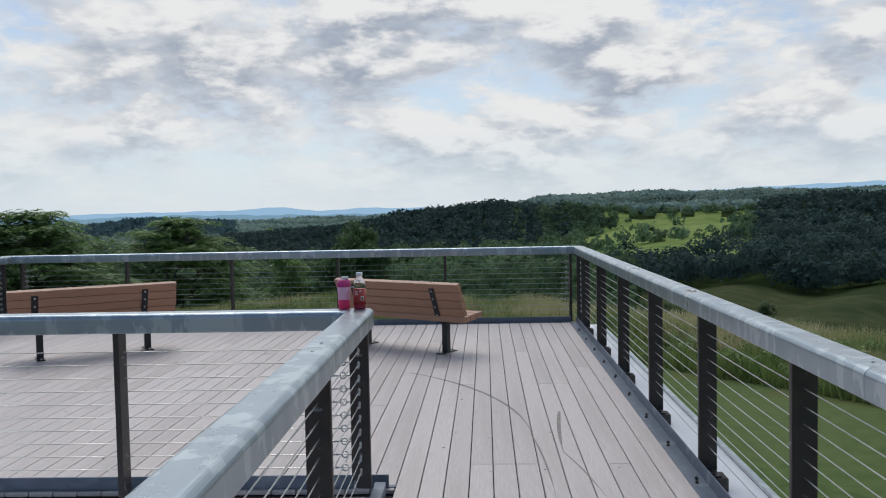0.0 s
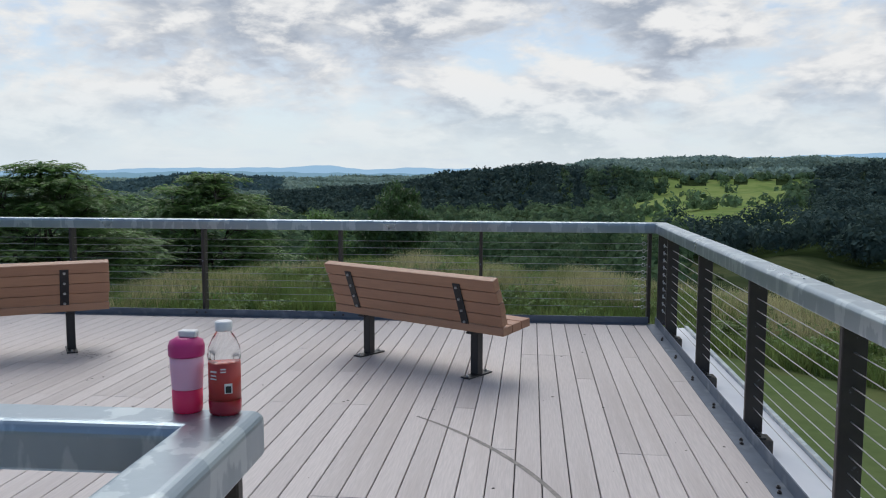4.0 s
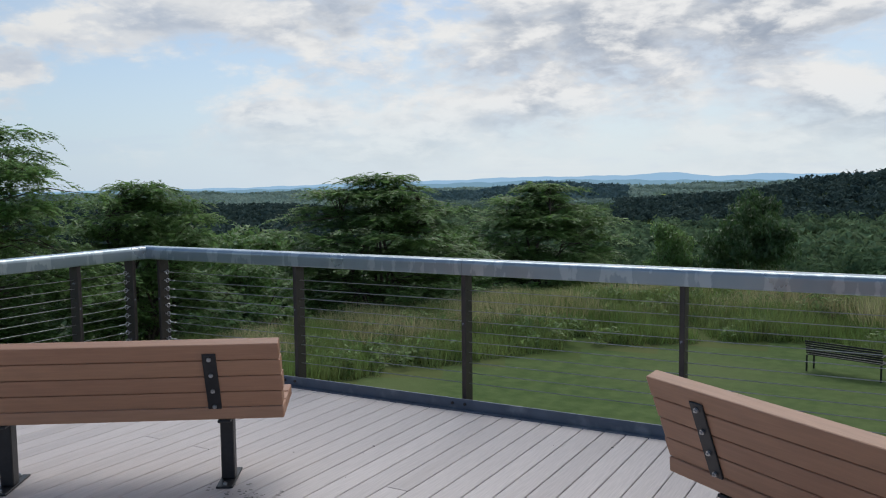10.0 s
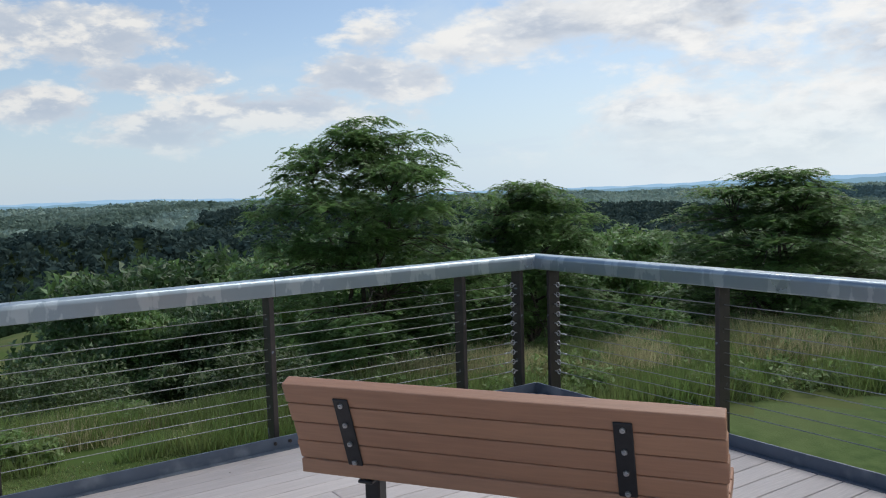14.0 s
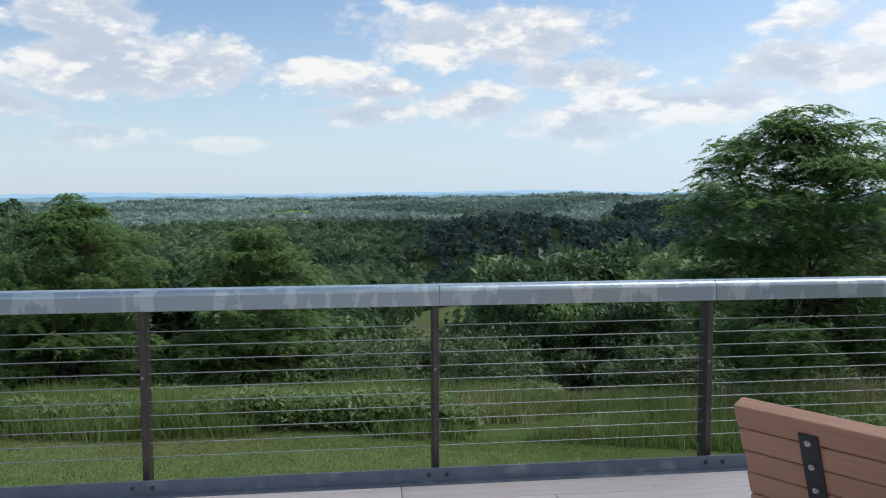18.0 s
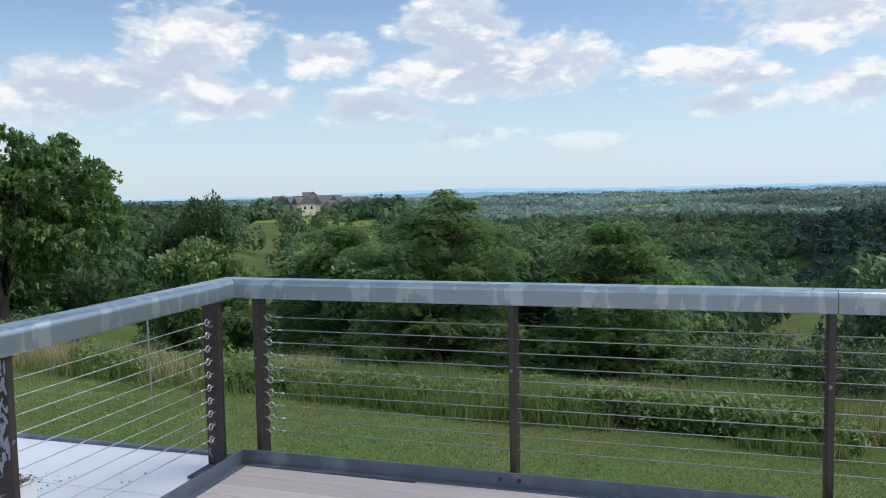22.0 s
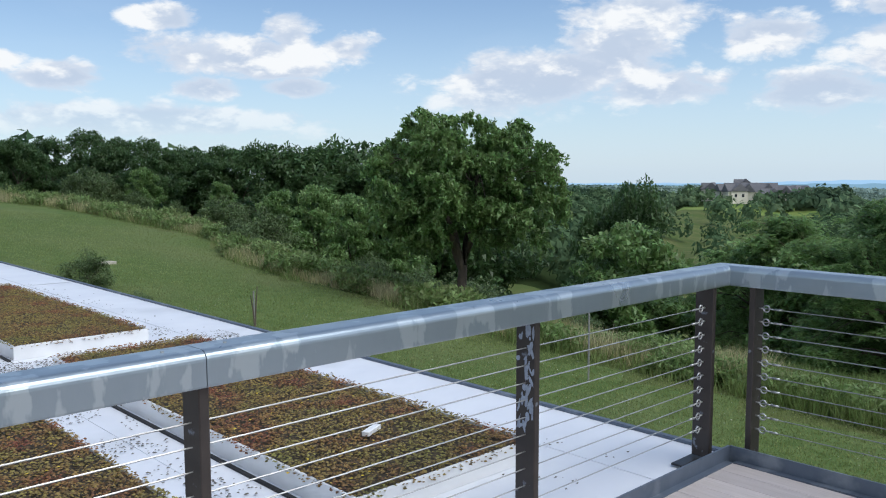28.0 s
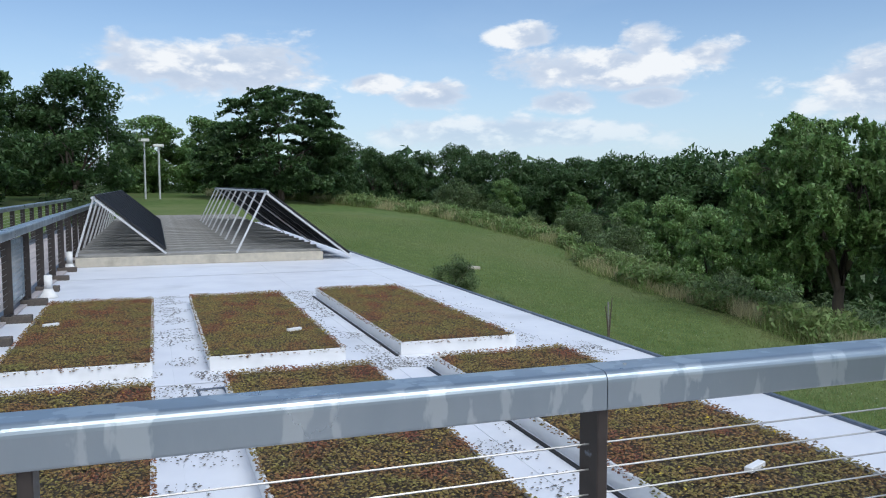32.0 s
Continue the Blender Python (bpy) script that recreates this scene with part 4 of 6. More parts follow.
def tray(m, lx, ly, label, seed, vent=None, strip=False):
    """A white tray of sedum: local x and y from its corner."""
    rng = random.Random(seed)
    t = thing("green_roof_tray", m, label, "planter tray", "sedum trays on the roof")
    w = 0.018
    for nm, (x0, x1, y0, y1) in dict(front=(0, lx, 0, w), rear=(0, lx, ly - w, ly), left=(0, w, w, ly - w), right=(lx - w, lx, w, ly - w)).items():
        bm = rounded(x0, x1, y0, y1, 0, TRAY_H, 0.003)
        part("tray_side", bm, M["tray"], t, "white metal tray side")
    bm = bmesh.new()
    box(bm, w, lx - w, w, ly - w, 0.01, TRAY_H - 0.02)
    part("soil", bm, M["soil"], t, "dark planting soil")
    if strip:
        bm = bmesh.new()
        box(bm, lx + 0.030, lx + 0.055, -0.03, ly + 0.03, 0, 0.012)
        part("edge_strip", bm, M["rubber"], t, "black drainage strip")
    # sedum: many small rosettes of fleshy leaves
    verts, faces = [], []
    fv, ff = [], []
    n = int(lx * ly * 3900)
    for _ in range(n):
        x, y = rng.uniform(-0.012, lx + 0.012), rng.uniform(-0.012, ly + 0.012)
        edge = min(x, lx - x, y, ly - y)
        z = TRAY_H - 0.012 + rng.uniform(0, 0.035) + 0.012 * noise.noise((x * 3 + seed, y * 3, 0)) - (0.02 if edge < 0 else 0)
        s = rng.uniform(0.006, 0.0125)
        vl, fl = (fv, ff) if (rng.random() < 0.012 and noise.noise((x * 1.3 + seed * 3, y * 1.3, 5)) > 0.1) else (verts, faces)
        a0 = rng.uniform(0, 6.28)
        b = len(vl)
        vl.append((x, y, z + s * 0.55))
        for k in range(4):
            a = a0 + k * 1.5708
            vl.append((x + s * math.cos(a), y + s * math.sin(a), z + rng.uniform(-0.3, 0.25) * s))
        for k in range(4):
            fl.append((b, b + 1 + k, b + 1 + (k + 1) % 4))
    tagged(part("sedum", raw_mesh("sedum", verts, faces, M["sedum"]), None, t, "olive, rust-red and green sedum"), kind="stuff")
    if ff:
        tagged(part("flowers", raw_mesh("flowers", fv, ff, M["flower"]), None, t, "small yellow sedum flowers"), kind="stuff")
    if vent:
        part("marker", rounded(0, 0.16, 0, 0.045, 0, 0.03, 0.004), M["tray"], t, "white plastic marker", m=pose(*vent, TRAY_H + 0.01, 0, 0, 25))
    return t


def trays():
    z = ROOF_Z
    k = 0
    for x0, x1, y0, y1, lab, vent in (
            (-1.69, -0.45, -9.55, -5.30, "white tray of red and olive sedum beside the walkway", (0.95, 2.0)),
            (-3.37, -2.16, -9.60, -5.36, "white tray of red and yellow-green sedum", (0.25, 3.2)),
            (-5.12, -3.92, -9.75, -5.42, "white tray of reddish sedum near the roof edge", None),
            (-1.70, -0.50, -4.57, -0.75, "white tray of mixed sedum beside the walkway rail", None),
            (-3.43, -2.23, -4.70, -0.80, "white tray of mixed red and green sedum below the rail", None),
            (-5.28, -4.03, -4.78, -0.74, "white tray of dark red sedum by the deck corner", (0.55, 3.3))):
        k += 1
        tray(pose(x0, y0, z), x1 - x0, y1 - y0, lab, k, vent, x0 < -3.8)


trays()


def roof_hatch():
    """A thin raised metal frame on the membrane."""
    h = thing("roof_drain_frame", pose(-2.14, -4.41, ROOF_Z, 0, 0, 4), "thin grey raised metal frame on the white roof", "roof drain")
    for x0, x1, y0, y1 in ((-0.11, 0.11, -0.26, -0.245), (-0.11, 0.11, 0.245, 0.26), (-0.11, -0.095, -0.245, 0.245), (0.095, 0.11, -0.245, 0.245)):
        part("frame_side", rounded(x0, x1, y0, y1, 0, 0.02, 0.003), M["toe"], h)
    part("cover", rounded(-0.094, 0.094, -0.244, 0.244, 0, 0.006, 0.002), M["membrane"], h)


roof_hatch()


def post_wear():
    """Scraped patches of paint on one post of the near railing, bare grey metal showing."""
    rng = random.Random(9)
    bm = bmesh.new()
    for _ in range(46):
        x, z = rng.uniform(-0.045, 0.045), rng.choice((rng.uniform(0.70, 0.93), rng.uniform(0.50, 0.70)))
        a, b = rng.uniform(0.005, 0.013), rng.uniform(0.010, 0.040)
        ang = rng.uniform(-0.5, 0.5)
        vs = []
        for k in range(7):
            t = 2 * math.pi * k / 7
            r = rng.uniform(0.7, 1.15)
            px, pz = a * r * math.cos(t), b * r * math.sin(t)
            vs.append(bm.verts.new((0, max(-0.050, min(0.050, x + px * math.cos(ang) - pz * math.sin(ang))), z + px * math.sin(ang) + pz * math.cos(ang))))
        f = bm.faces.new(vs)
        for v in vs:
            v.co.x = -0.0004 * (_ % 5)
    return bm


tagged(part("paint_wear", post_wear(), M["scraped"], NEAR_RAIL, "scraped grey paint", m=pose(4.45 - POST_T / 2 - 0.0006, 0.076, 0)), "scraped grey paint", kind="stuff")


# ---- solar racks on their curb ----
def solar():
    x0, x1, y0, y1, top = -5.15, -0.25, -36.0, -15.5, 0.16
    c = thing("solar_curb", pose(0, 0, 0), "pale concrete curb decked with weathered grey slats", "curb")
    w = 0.15
    for a, b, cc, d in ((x0, x1, y1 - w, y1), (x0, x1, y0, y0 + w), (x0, x0 + w, y0 + w, y1 - w), (x1 - w, x1, y0 + w, y1 - w)):
        part("curb_side", rounded(a, b, cc, d, ROOF_Z, top - 0.01, 0.01), M["curb"], c)
    y = y1 - 0.35
    sl = mesh_of("slat", rounded(x0 + 0.02, x1 - 0.02, -0.20, 0.20, 0, 0.06, 0.008), M["slat"])
    sp = mesh_of("slat_upstand", rounded(x0 + 0.02, x1 - 0.02, -0.03, 0.03, 0, 0.10, 0.008), M["slat"])
    while y > y0 + 0.2:
        part("slat", sl, M["slat"], c, m=pose(0, y, top - 0.02))
        part("slat", sp, M["slat"], c, m=pose(0, y - 0.32, top))
        y -= 0.78
    # each rack: tilted panels, high at one side, on thin struts
    panel = mesh_of("solar_panel", rounded(0, 1.72, -0.495, 0.495, 0, 0.035, 0.004), M["solar"])
    rim = bmesh.new()
    for a, b, cc, d in ((0, 1.72, -0.50, -0.485), (0, 1.72, 0.485, 0.50), (0, 0.02, -0.485, 0.485), (1.70, 1.72, -0.485, 0.485)):
        box(rim, a, b, cc, d, -0.004, 0.039)
    rim = mesh_of("panel_frame", rim, M["black"])
    for name_label, xt, xb, zt, zb, ya, n in (("dark solar panels tilted towards the lawn on thin metal struts", -3.95, -5.75, 1.42, 0.02, -15.2, 9), ("row of dark solar panels tilted away from the walkway", -0.62, -1.95, 1.32, 0.20, -15.3, 9)):
        r = thing("solar_rack", pose(0, 0, 0), name_label, "solar panel", "solar racks on the roof")
        ang = math.degrees(math.atan2(zt - zb, xt - xb))
        span = math.hypot(zt - zb, xt - xb)
        for i in range(n):
            yc = ya - 0.80 - 1.62 * i
            m = pose(xb, yc - 0.2, zb + 0.05) @ pose(0, 0, 0, 0, -ang, 0)
            for dy in (0.25, -0.76):
                mm = m @ pose(0.02, dy, 0.0) @ Matrix.Diagonal((span / 1.74, 0.78, 1, 1))
                ob = part("solar_panel", panel, M["solar"], r, m=mm)
                part("panel_frame", rim, M["black"], r, m=mm)
        for i in range(n + 1):
            yc = ya - 0.25 - 1.62 * i
            for nm, p0, p1 in (("strut", (xt, yc, zt), (xt + (0.62 if xt < -2 else 0.35), yc, top + 0.02)), ("rafter", (xt, yc, zt), (xb, yc, zb)))[:2 if i % 3 == 0 or xt > -2 else 1]:
                d = Vector(p1) - Vector(p0)
                bm = rounded(-0.028, 0.028, -0.02, 0.02, 0, d.length, 0.003)
                part(nm, bm, M["alu"], r, "pale metal strut" if nm == "strut" else "", m=Matrix.Translation(p0) @ d.to_track_quat("Z", "Y").to_matrix().to_4x4())
        bm = bmesh.new()
        tube(bm, [(xt, ya + 0.1, zt + 0.02), (xt, ya - 0.5 - 1.62 * n, zt + 0.02)], 0.03, 6)
        part("purlin", bm, M["alu"], r)


solar()


def roof_bits():
    for x, y, h in ((-0.27, -11.0, 0.33), (-0.20, -15.0, 0.36)):
        v = thing("vent_pipe", pose(x, y, ROOF_Z), "short white plastic vent pipe with a flared boot", "vent pipe", "roof vents")
        part("boot", lathe([(0.13, 0), (0.12, 0.03), (0.075, 0.09), (0.06, 0.13)], 20), M["pipe"], v, smooth=True)
        part("pipe", lathe([(0.055, 0.12), (0.055, h), (0.045, h)], 20), M["pipe"], v, smooth=True)
    # lap seams and scattered grit on the membrane
    bm = bmesh.new()
    for x in (-1.9, -3.78, -5.55):
        box(bm, x - 0.04, x + 0.04, -33.5, -0.1, ROOF_Z + 0.0005, ROOF_Z + 0.004)
    for y in (-4.95, -10.4, -13.2):
        box(bm, ROOF_EDGE_X + 0.02, -0.1, y - 0.04, y + 0.04, ROOF_Z + 0.0045, ROOF_Z + 0.008)
    plain("seam", bm, M["membrane"], "welded lap seams of the white roof membrane", "roof seam")
    rng = random.Random(9)
    verts, faces = [], []
    for _ in range(14000):
        col = rng.choice((-1.93, -3.68, -1.93, -3.68, -5.35, -2.6))
        x, y = rng.gauss(col, 0.16), rng.uniform(-10.5, -0.3)
        if rng.random() < 0.3:
            x, y = rng.uniform(-5.9, -0.3), rng.gauss(-5.05, 0.2)
        if x > -0.05 or x < -6.1 or noise.noise((x * 2.5, y * 2.5, 1)) < -0.05:
            continue
        s = rng.uniform(0.004, 0.013)
        b, a = len(verts), rng.uniform(0, 6)
        for k in range(4):
            verts.append((x + s * math.cos(a + k * 1.6), y + s * 0.7 * math.sin(a + k * 1.6), ROOF_Z + 0.009))
        verts.append((x, y, ROOF_Z + 0.009 + s * 0.5))
        faces += [(b, b + 1, b + 4), (b + 1, b + 2, b + 4), (b + 2, b + 3, b + 4), (b + 3, b, b + 4)]
    tagged(new("grit", raw_mesh("grit", verts, faces, M["grit"])), "dark grit and leaf crumbs scattered over the white roof", "grit", kind="stuff")


roof_bits()

# ---- trees and plants ----
def loose_mesh(name, tri, mat):
    """A mesh of loose triangles from an array n x 3 x 3."""
    n = len(tri)
    me = bpy.data.meshes.new(name)
    me.vertices.add(3 * n), me.loops.add(3 * n), me.polygons.add(n)
    me.vertices.foreach_set("co", tri.reshape(-1).astype(np.float32))
    me.loops.foreach_set("vertex_index", np.arange(3 * n, dtype=np.int32))
    me.polygons.foreach_set("loop_start", np.arange(0, 3 * n, 3, dtype=np.int32))
    me.update(calc_edges=True)
    me.materials.append(mat)
    return me


def leaf_shapes(rng, centres, size, droop=0.35, long=2.2):
    """Pointed leaves at the centres, mostly level and drooping a little outward."""
    n = len(centres)
    a = rng.uniform(0, 2 * np.pi, n)
    tilt = rng.normal(-droop, 0.75, n)
    s = size * rng.uniform(0.6, 1.3, n)
    u = np.stack([np.cos(a) * np.cos(tilt), np.sin(a) * np.cos(tilt), np.sin(tilt)], -1)
    side = np.stack([-np.sin(a), np.cos(a), rng.normal(0, 0.5, n)], -1)
    side /= np.linalg.norm(side, axis=1)[:, None]
    u, side = u * (s * long / 2)[:, None], side * (s / 2)[:, None]
    return np.stack([centres - 0.75 * u + side * 1.1, centres + u, centres - 0.75 * u - side * 1.1], 1)


def limb_points(rng, p0, p1, n=5, wob=0.12):
    p0, p1 = np.array(p0, float), np.array(p1, float)
    ln = np.linalg.norm(p1 - p0)
    pts = []
    for i in range(n):
        t = i / (n - 1)
        p = p0 + (p1 - p0) * t + rng.normal(0, wob * ln * 0.25 * math.sin(math.pi * t), 3)
        p[2] += 0.10 * ln * math.sin(math.pi * t)
        pts.append(tuple(p))
    return pts


def crown_lim(shape, t):
    """How far a crown reaches out at a share t of its height."""
    if shape == "egg":
        return max(0.0, 1 - t ** 2.6) ** 0.5 * (0.86 + 0.14 * min(1.0, t * 4))
    return 0.30 + 0.72 * math.sin(math.pi * (0.14 + 0.79 * t)) if t < 0.97 else 0.3


def tree_meshes(seed, height, crown_w, crown_bottom, n_clumps, leaves, leaf_size, leaf_mat, trunk_r, shape="round", pad=0.11, fronds=0, fork=0.35):
    """Trunk and crown meshes of one tree, base at the origin. With fronds its leaves sit along drooping twigs that fan out of every clump."""
    rng = np.random.default_rng(seed)
    bm = bmesh.new()
    fz = crown_bottom + (height - crown_bottom) * fork * 0.3
    tube(bm, [(0, 0, -0.6), (0.02, 0, fz * 0.35), (0.08 * trunk_r, -0.05, fz * 0.7), (0.1 * trunk_r, 0.02, fz)], [trunk_r * 1.35, trunk_r, trunk_r * 0.85, trunk_r * 0.72], 10)
    lobes = 1 + 0.16 * np.sin(rng.uniform(0, 6.28) + 3 * np.linspace(0, 6.283, 37)) + 0.10 * np.sin(rng.uniform(0, 6.28) + 5 * np.linspace(0, 6.283, 37))
    cents = []
    while len(cents) < n_clumps:
        t, a = rng.uniform(0, 1), rng.uniform(0, 2 * np.pi)
        lim = crown_lim(shape, t)
        if rng.uniform(0, 1.05) > lim:
            continue
        r = lim * crown_w / 2 * float(np.interp(a, np.linspace(0, 6.283, 37), lobes)) * rng.uniform(0.12, 1.0) ** 0.55
        cents.append((math.cos(a) * r, math.sin(a) * r, crown_bottom + t * (height - crown_bottom) + rng.normal(0, 0.02 * height)))
    cents = np.array(cents)
    mains = []
    for k in range(7):
        a = 2 * math.pi * k / 7 + rng.uniform(-0.3, 0.3)
        top = np.array([math.cos(a) * crown_w * 0.2, math.sin(a) * crown_w * 0.2, crown_bottom + (height - crown_bottom) * rng.uniform(0.3, 0.7)])
        pts = limb_points(rng, (0, 0, fz * rng.uniform(0.8, 0.98)), top)
        tube(bm, pts, np.linspace(trunk_r * 0.55, trunk_r * 0.2, len(pts)), 7, cap=False)
        mains.append(top)
    mains.append(np.array([0, 0, fz]))
    mains = np.array(mains)
    for c in cents[::6]:
        b = mains[np.argmin(((mains - c) ** 2).sum(1))]
        pts = limb_points(rng, b, c, 4)
        tube(bm, pts, np.linspace(trunk_r * 0.14, trunk_r * 0.03, len(pts)), 4, cap=False)
    trunk = mesh_of("trunk", bm, M["bark"], smooth=True)
    pr, per, out = crown_w * pad, leaves // n_clumps, []
    if fronds:
        n = n_clumps * fronds
        c = np.repeat(cents, fronds, 0)
        a = np.arctan2(c[:, 1], c[:, 0]) + rng.normal(0, 1.25, n)
        e = rng.normal(0.10, 0.24 if shape != "round" else 0.4, n)
        u = np.stack([np.cos(a) * np.cos(e), np.sin(a) * np.cos(e), np.sin(e)], -1)
        ln = pr * rng.uniform(0.55, 1.25, n)
        m = max(4, leaves // n)
        s = rng.uniform(0.05, 1.0, (n, m))
        p = c[:, None] + u[:, None] * (ln[:, None] * s)[..., None]
        p[..., 2] -= 0.32 * ln[:, None] * s * s
        p += rng.normal(0, 0.07 * pr, (n, m, 3)) * (1.15 - 0.6 * s)[..., None]
        out = p.reshape(-1, 3)
    else:
        for c in cents:
            k = int(per * rng.uniform(0.6, 1.3))
            v = rng.normal(0, 1, (k, 3))
            v /= np.linalg.norm(v, axis=1)[:, None]
            r = rng.uniform(0.15, 1, k) ** 0.45
            out.append(c + v * (r * pr * rng.uniform(0.75, 1.2))[:, None] * np.array([1.1, 1.1, 0.78]))
        out = np.concatenate(out)
    return trunk, loose_mesh("crown", leaf_shapes(rng, out, leaf_size), leaf_mat)


def locust_meshes(seed, height, half, bottom, pads, sprays, leaf_mat, trunk_r, flat=4.0, leaflets=13):
    """A honey locust: forked limbs that end in flat, drooping pads of feathery leaves, with gaps of sky between the pads."""
    rng = np.random.default_rng(seed)
    bm = bmesh.new()
    fork = bottom * 0.75
    tube(bm, [(0, 0, -0.8), (0.03, 0.02, fork * 0.4), (0.06, -0.03, fork)], [trunk_r * 1.4, trunk_r, trunk_r * 0.85], 10)
    mains = []
    for k in range(6):
        a, lean = 1.047 * k + rng.uniform(-0.35, 0.35), rng.uniform(0.18, 0.5)
        tip = np.array([math.cos(a) * half * lean, math.sin(a) * half * lean, bottom + (height - bottom) * rng.uniform(0.45, 0.82)])
        pts = limb_points(rng, (0.06, -0.03, fork * rng.uniform(0.75, 0.98)), tip, 7, 0.2)
        tube(bm, pts, np.linspace(trunk_r * 0.6, trunk_r * 0.16, len(pts)), 7, cap=False)
        mains += [np.array(p) for p in pts[2:]]
    mains = np.array(mains)
    lobe = rng.uniform(0, 6.28, 3)
    fr_base, fr_dir, fr_len = [], [], []
    for k in range(pads):
        t, a = ((k + rng.uniform(0, 1)) / pads) ** 0.85, 2.39996 * k + rng.uniform(-0.5, 0.5)
        lim = max(0.0, 1 - t ** flat) ** 0.5 * (0.80 + 0.20 * min(1.0, t * 3))
        lim *= 1 + 0.16 * math.sin(2 * a + lobe[0]) + 0.12 * math.sin(3 * a + 5 * t + lobe[1])
        r = half * lim * (rng.uniform(0.6, 1.08) if k % 4 else rng.uniform(0.1, 0.6))
        c = np.array([math.cos(a) * r, math.sin(a) * r, bottom + t * (height - bottom) + rng.normal(0, 0.03 * height)])
        b = mains[np.argmin(((mains - c) ** 2).sum(1) + 2.0 * np.clip(mains[:, 2] - c[2] + 0.2, 0, None))]
        pts = limb_points(rng, b, c, 5, 0.15)
        tube(bm, pts, np.linspace(trunk_r * 0.17, trunk_r * 0.04, 5), 4, cap=False)
        # the pad: an ellipse of sprays along the branch, longer outward, its rim drooping
        size = rng.uniform(0.10, 0.20) * half * 2
        u = np.array([math.cos(a), math.sin(a), 0.0])
        v = np.array([-math.sin(a), math.cos(a), 0.0])
        n = int(sprays * rng.uniform(0.7, 1.3))
        q, w = np.sqrt(rng.uniform(0, 1, n)), rng.uniform(0, 2 * np.pi, n)
        q *= 1 + 0.30 * np.sin(3 * w + rng.uniform(0, 6)) + 0.15 * np.sin(7 * w + rng.uniform(0, 6))
        along, across = q * np.cos(w) * size * 0.85 - size * 0.25, q * np.sin(w) * size * 0.62
        base = c + along[:, None] * u + across[:, None] * v
        base[:, 2] += -0.16 * size * q * q + 0.10 * along + rng.normal(0, 0.055 * size, n)
        d = np.cos(w)[:, None] * u + np.sin(w)[:, None] * v + rng.normal(0, 0.45, (n, 3))
        d[:, 2] = rng.normal(0.02, 0.22, n)
        fr_base.append(base), fr_dir.append(d / np.linalg.norm(d, axis=1)[:, None]), fr_len.append(rng.uniform(0.28, 0.55, n))
    base, d, ln = np.concatenate(fr_base), np.concatenate(fr_dir), np.concatenate(fr_len)
    n = len(base)
    side = np.cross(d, [0, 0, 1.0])
    side /= np.linalg.norm(side, axis=1)[:, None] + 1e-6
    s = (np.arange(leaflets) + 0.7) / leaflets
    p = base[:, None] + d[:, None] * (ln[:, None] * s)[..., None]
    p[..., 2] -= 0.45 * ln[:, None] * s * s
    sgn = np.where(np.arange(leaflets) % 2, 1.0, -1.0)[None, :, None]
    out = side[:, None] * sgn + d[:, None] * 0.45 + rng.normal(0, 0.22, (n, leaflets, 3))
    out[..., 2] -= 0.15
    size = (0.150 * (1 - 0.30 * s))[None, :, None] * rng.uniform(0.75, 1.25, (n, leaflets, 1))
    wide = d[:, None] * 0.034 * (size / 0.1) + rng.normal(0, 0.006, (n, leaflets, 3))
    tri = np.stack([p - wide, p + wide, p + out * size], 2).reshape(-1, 3, 3)
    return mesh_of("trunk", bm, M["bark"], smooth=True), loose_mesh("crown", tri, leaf_mat)


def at_az(az, d):
    x, y = EYE.x - d * math.sin(radians(az)), EYE.y + d * math.cos(radians(az))
    return x, y, float(ground_height(x, y))


def plant(meshes, az, d, top_el, label, natural, group="", turn=0.0, wide=1.0, category="tree", name="tree", sink=0.0):
    """A tree at an azimuth and distance whose top stands at that elevation."""
    x, y, z = at_az(az, d)
    want = EYE.z + d * math.tan(radians(top_el)) - z + sink
    k = want / natural
    t = thing(name, pose(x, y, z - sink, 0, 0, turn) @ Matrix.Diagonal((k * wide, k * wide, k, 1)), label, category, group)
    part("trunk", meshes[0], None, t, "grey-brown bark")
    part("crown", meshes[1], None, t, "small green leaves in loose clumps")
    return t


LOCUST_A = locust_meshes(11, 10.0, 5.0, 2.0, 140, 92, M["leaf"], 0.20)
LOCUST_B = locust_meshes(23, 9.0, 4.6, 1.2, 130, 84, M["leaf"], 0.18, flat=2.6)
WALNUT = tree_meshes(13, 7.0, 7.6, 2.5, 280, 105000, 0.10, M["leaf_dark"], 0.24, "round", 0.10, 9, fork=-0.5)
ROUND_A = tree_meshes(14, 12.0, 10.5, 0.4, 95, 19000, 0.24, M["leaf_deep"], 0.25, "round", 0.115)
ROUND_B = tree_meshes(15, 12.0, 9.0, 0.4, 95, 19000, 0.24, M["leaf_dark"], 0.22, "egg", 0.12)
ROUND_C = tree_meshes(16, 12.0, 12.0, 1.0, 300, 60000, 0.19, M["leaf_deep"], 0.26, "egg", 0.10, 8)
BUSH = tree_meshes(17, 3.0, 3.6, 0.1, 44, 8500, 0.085, M["shrub"], 0.05, "egg", 0.16)

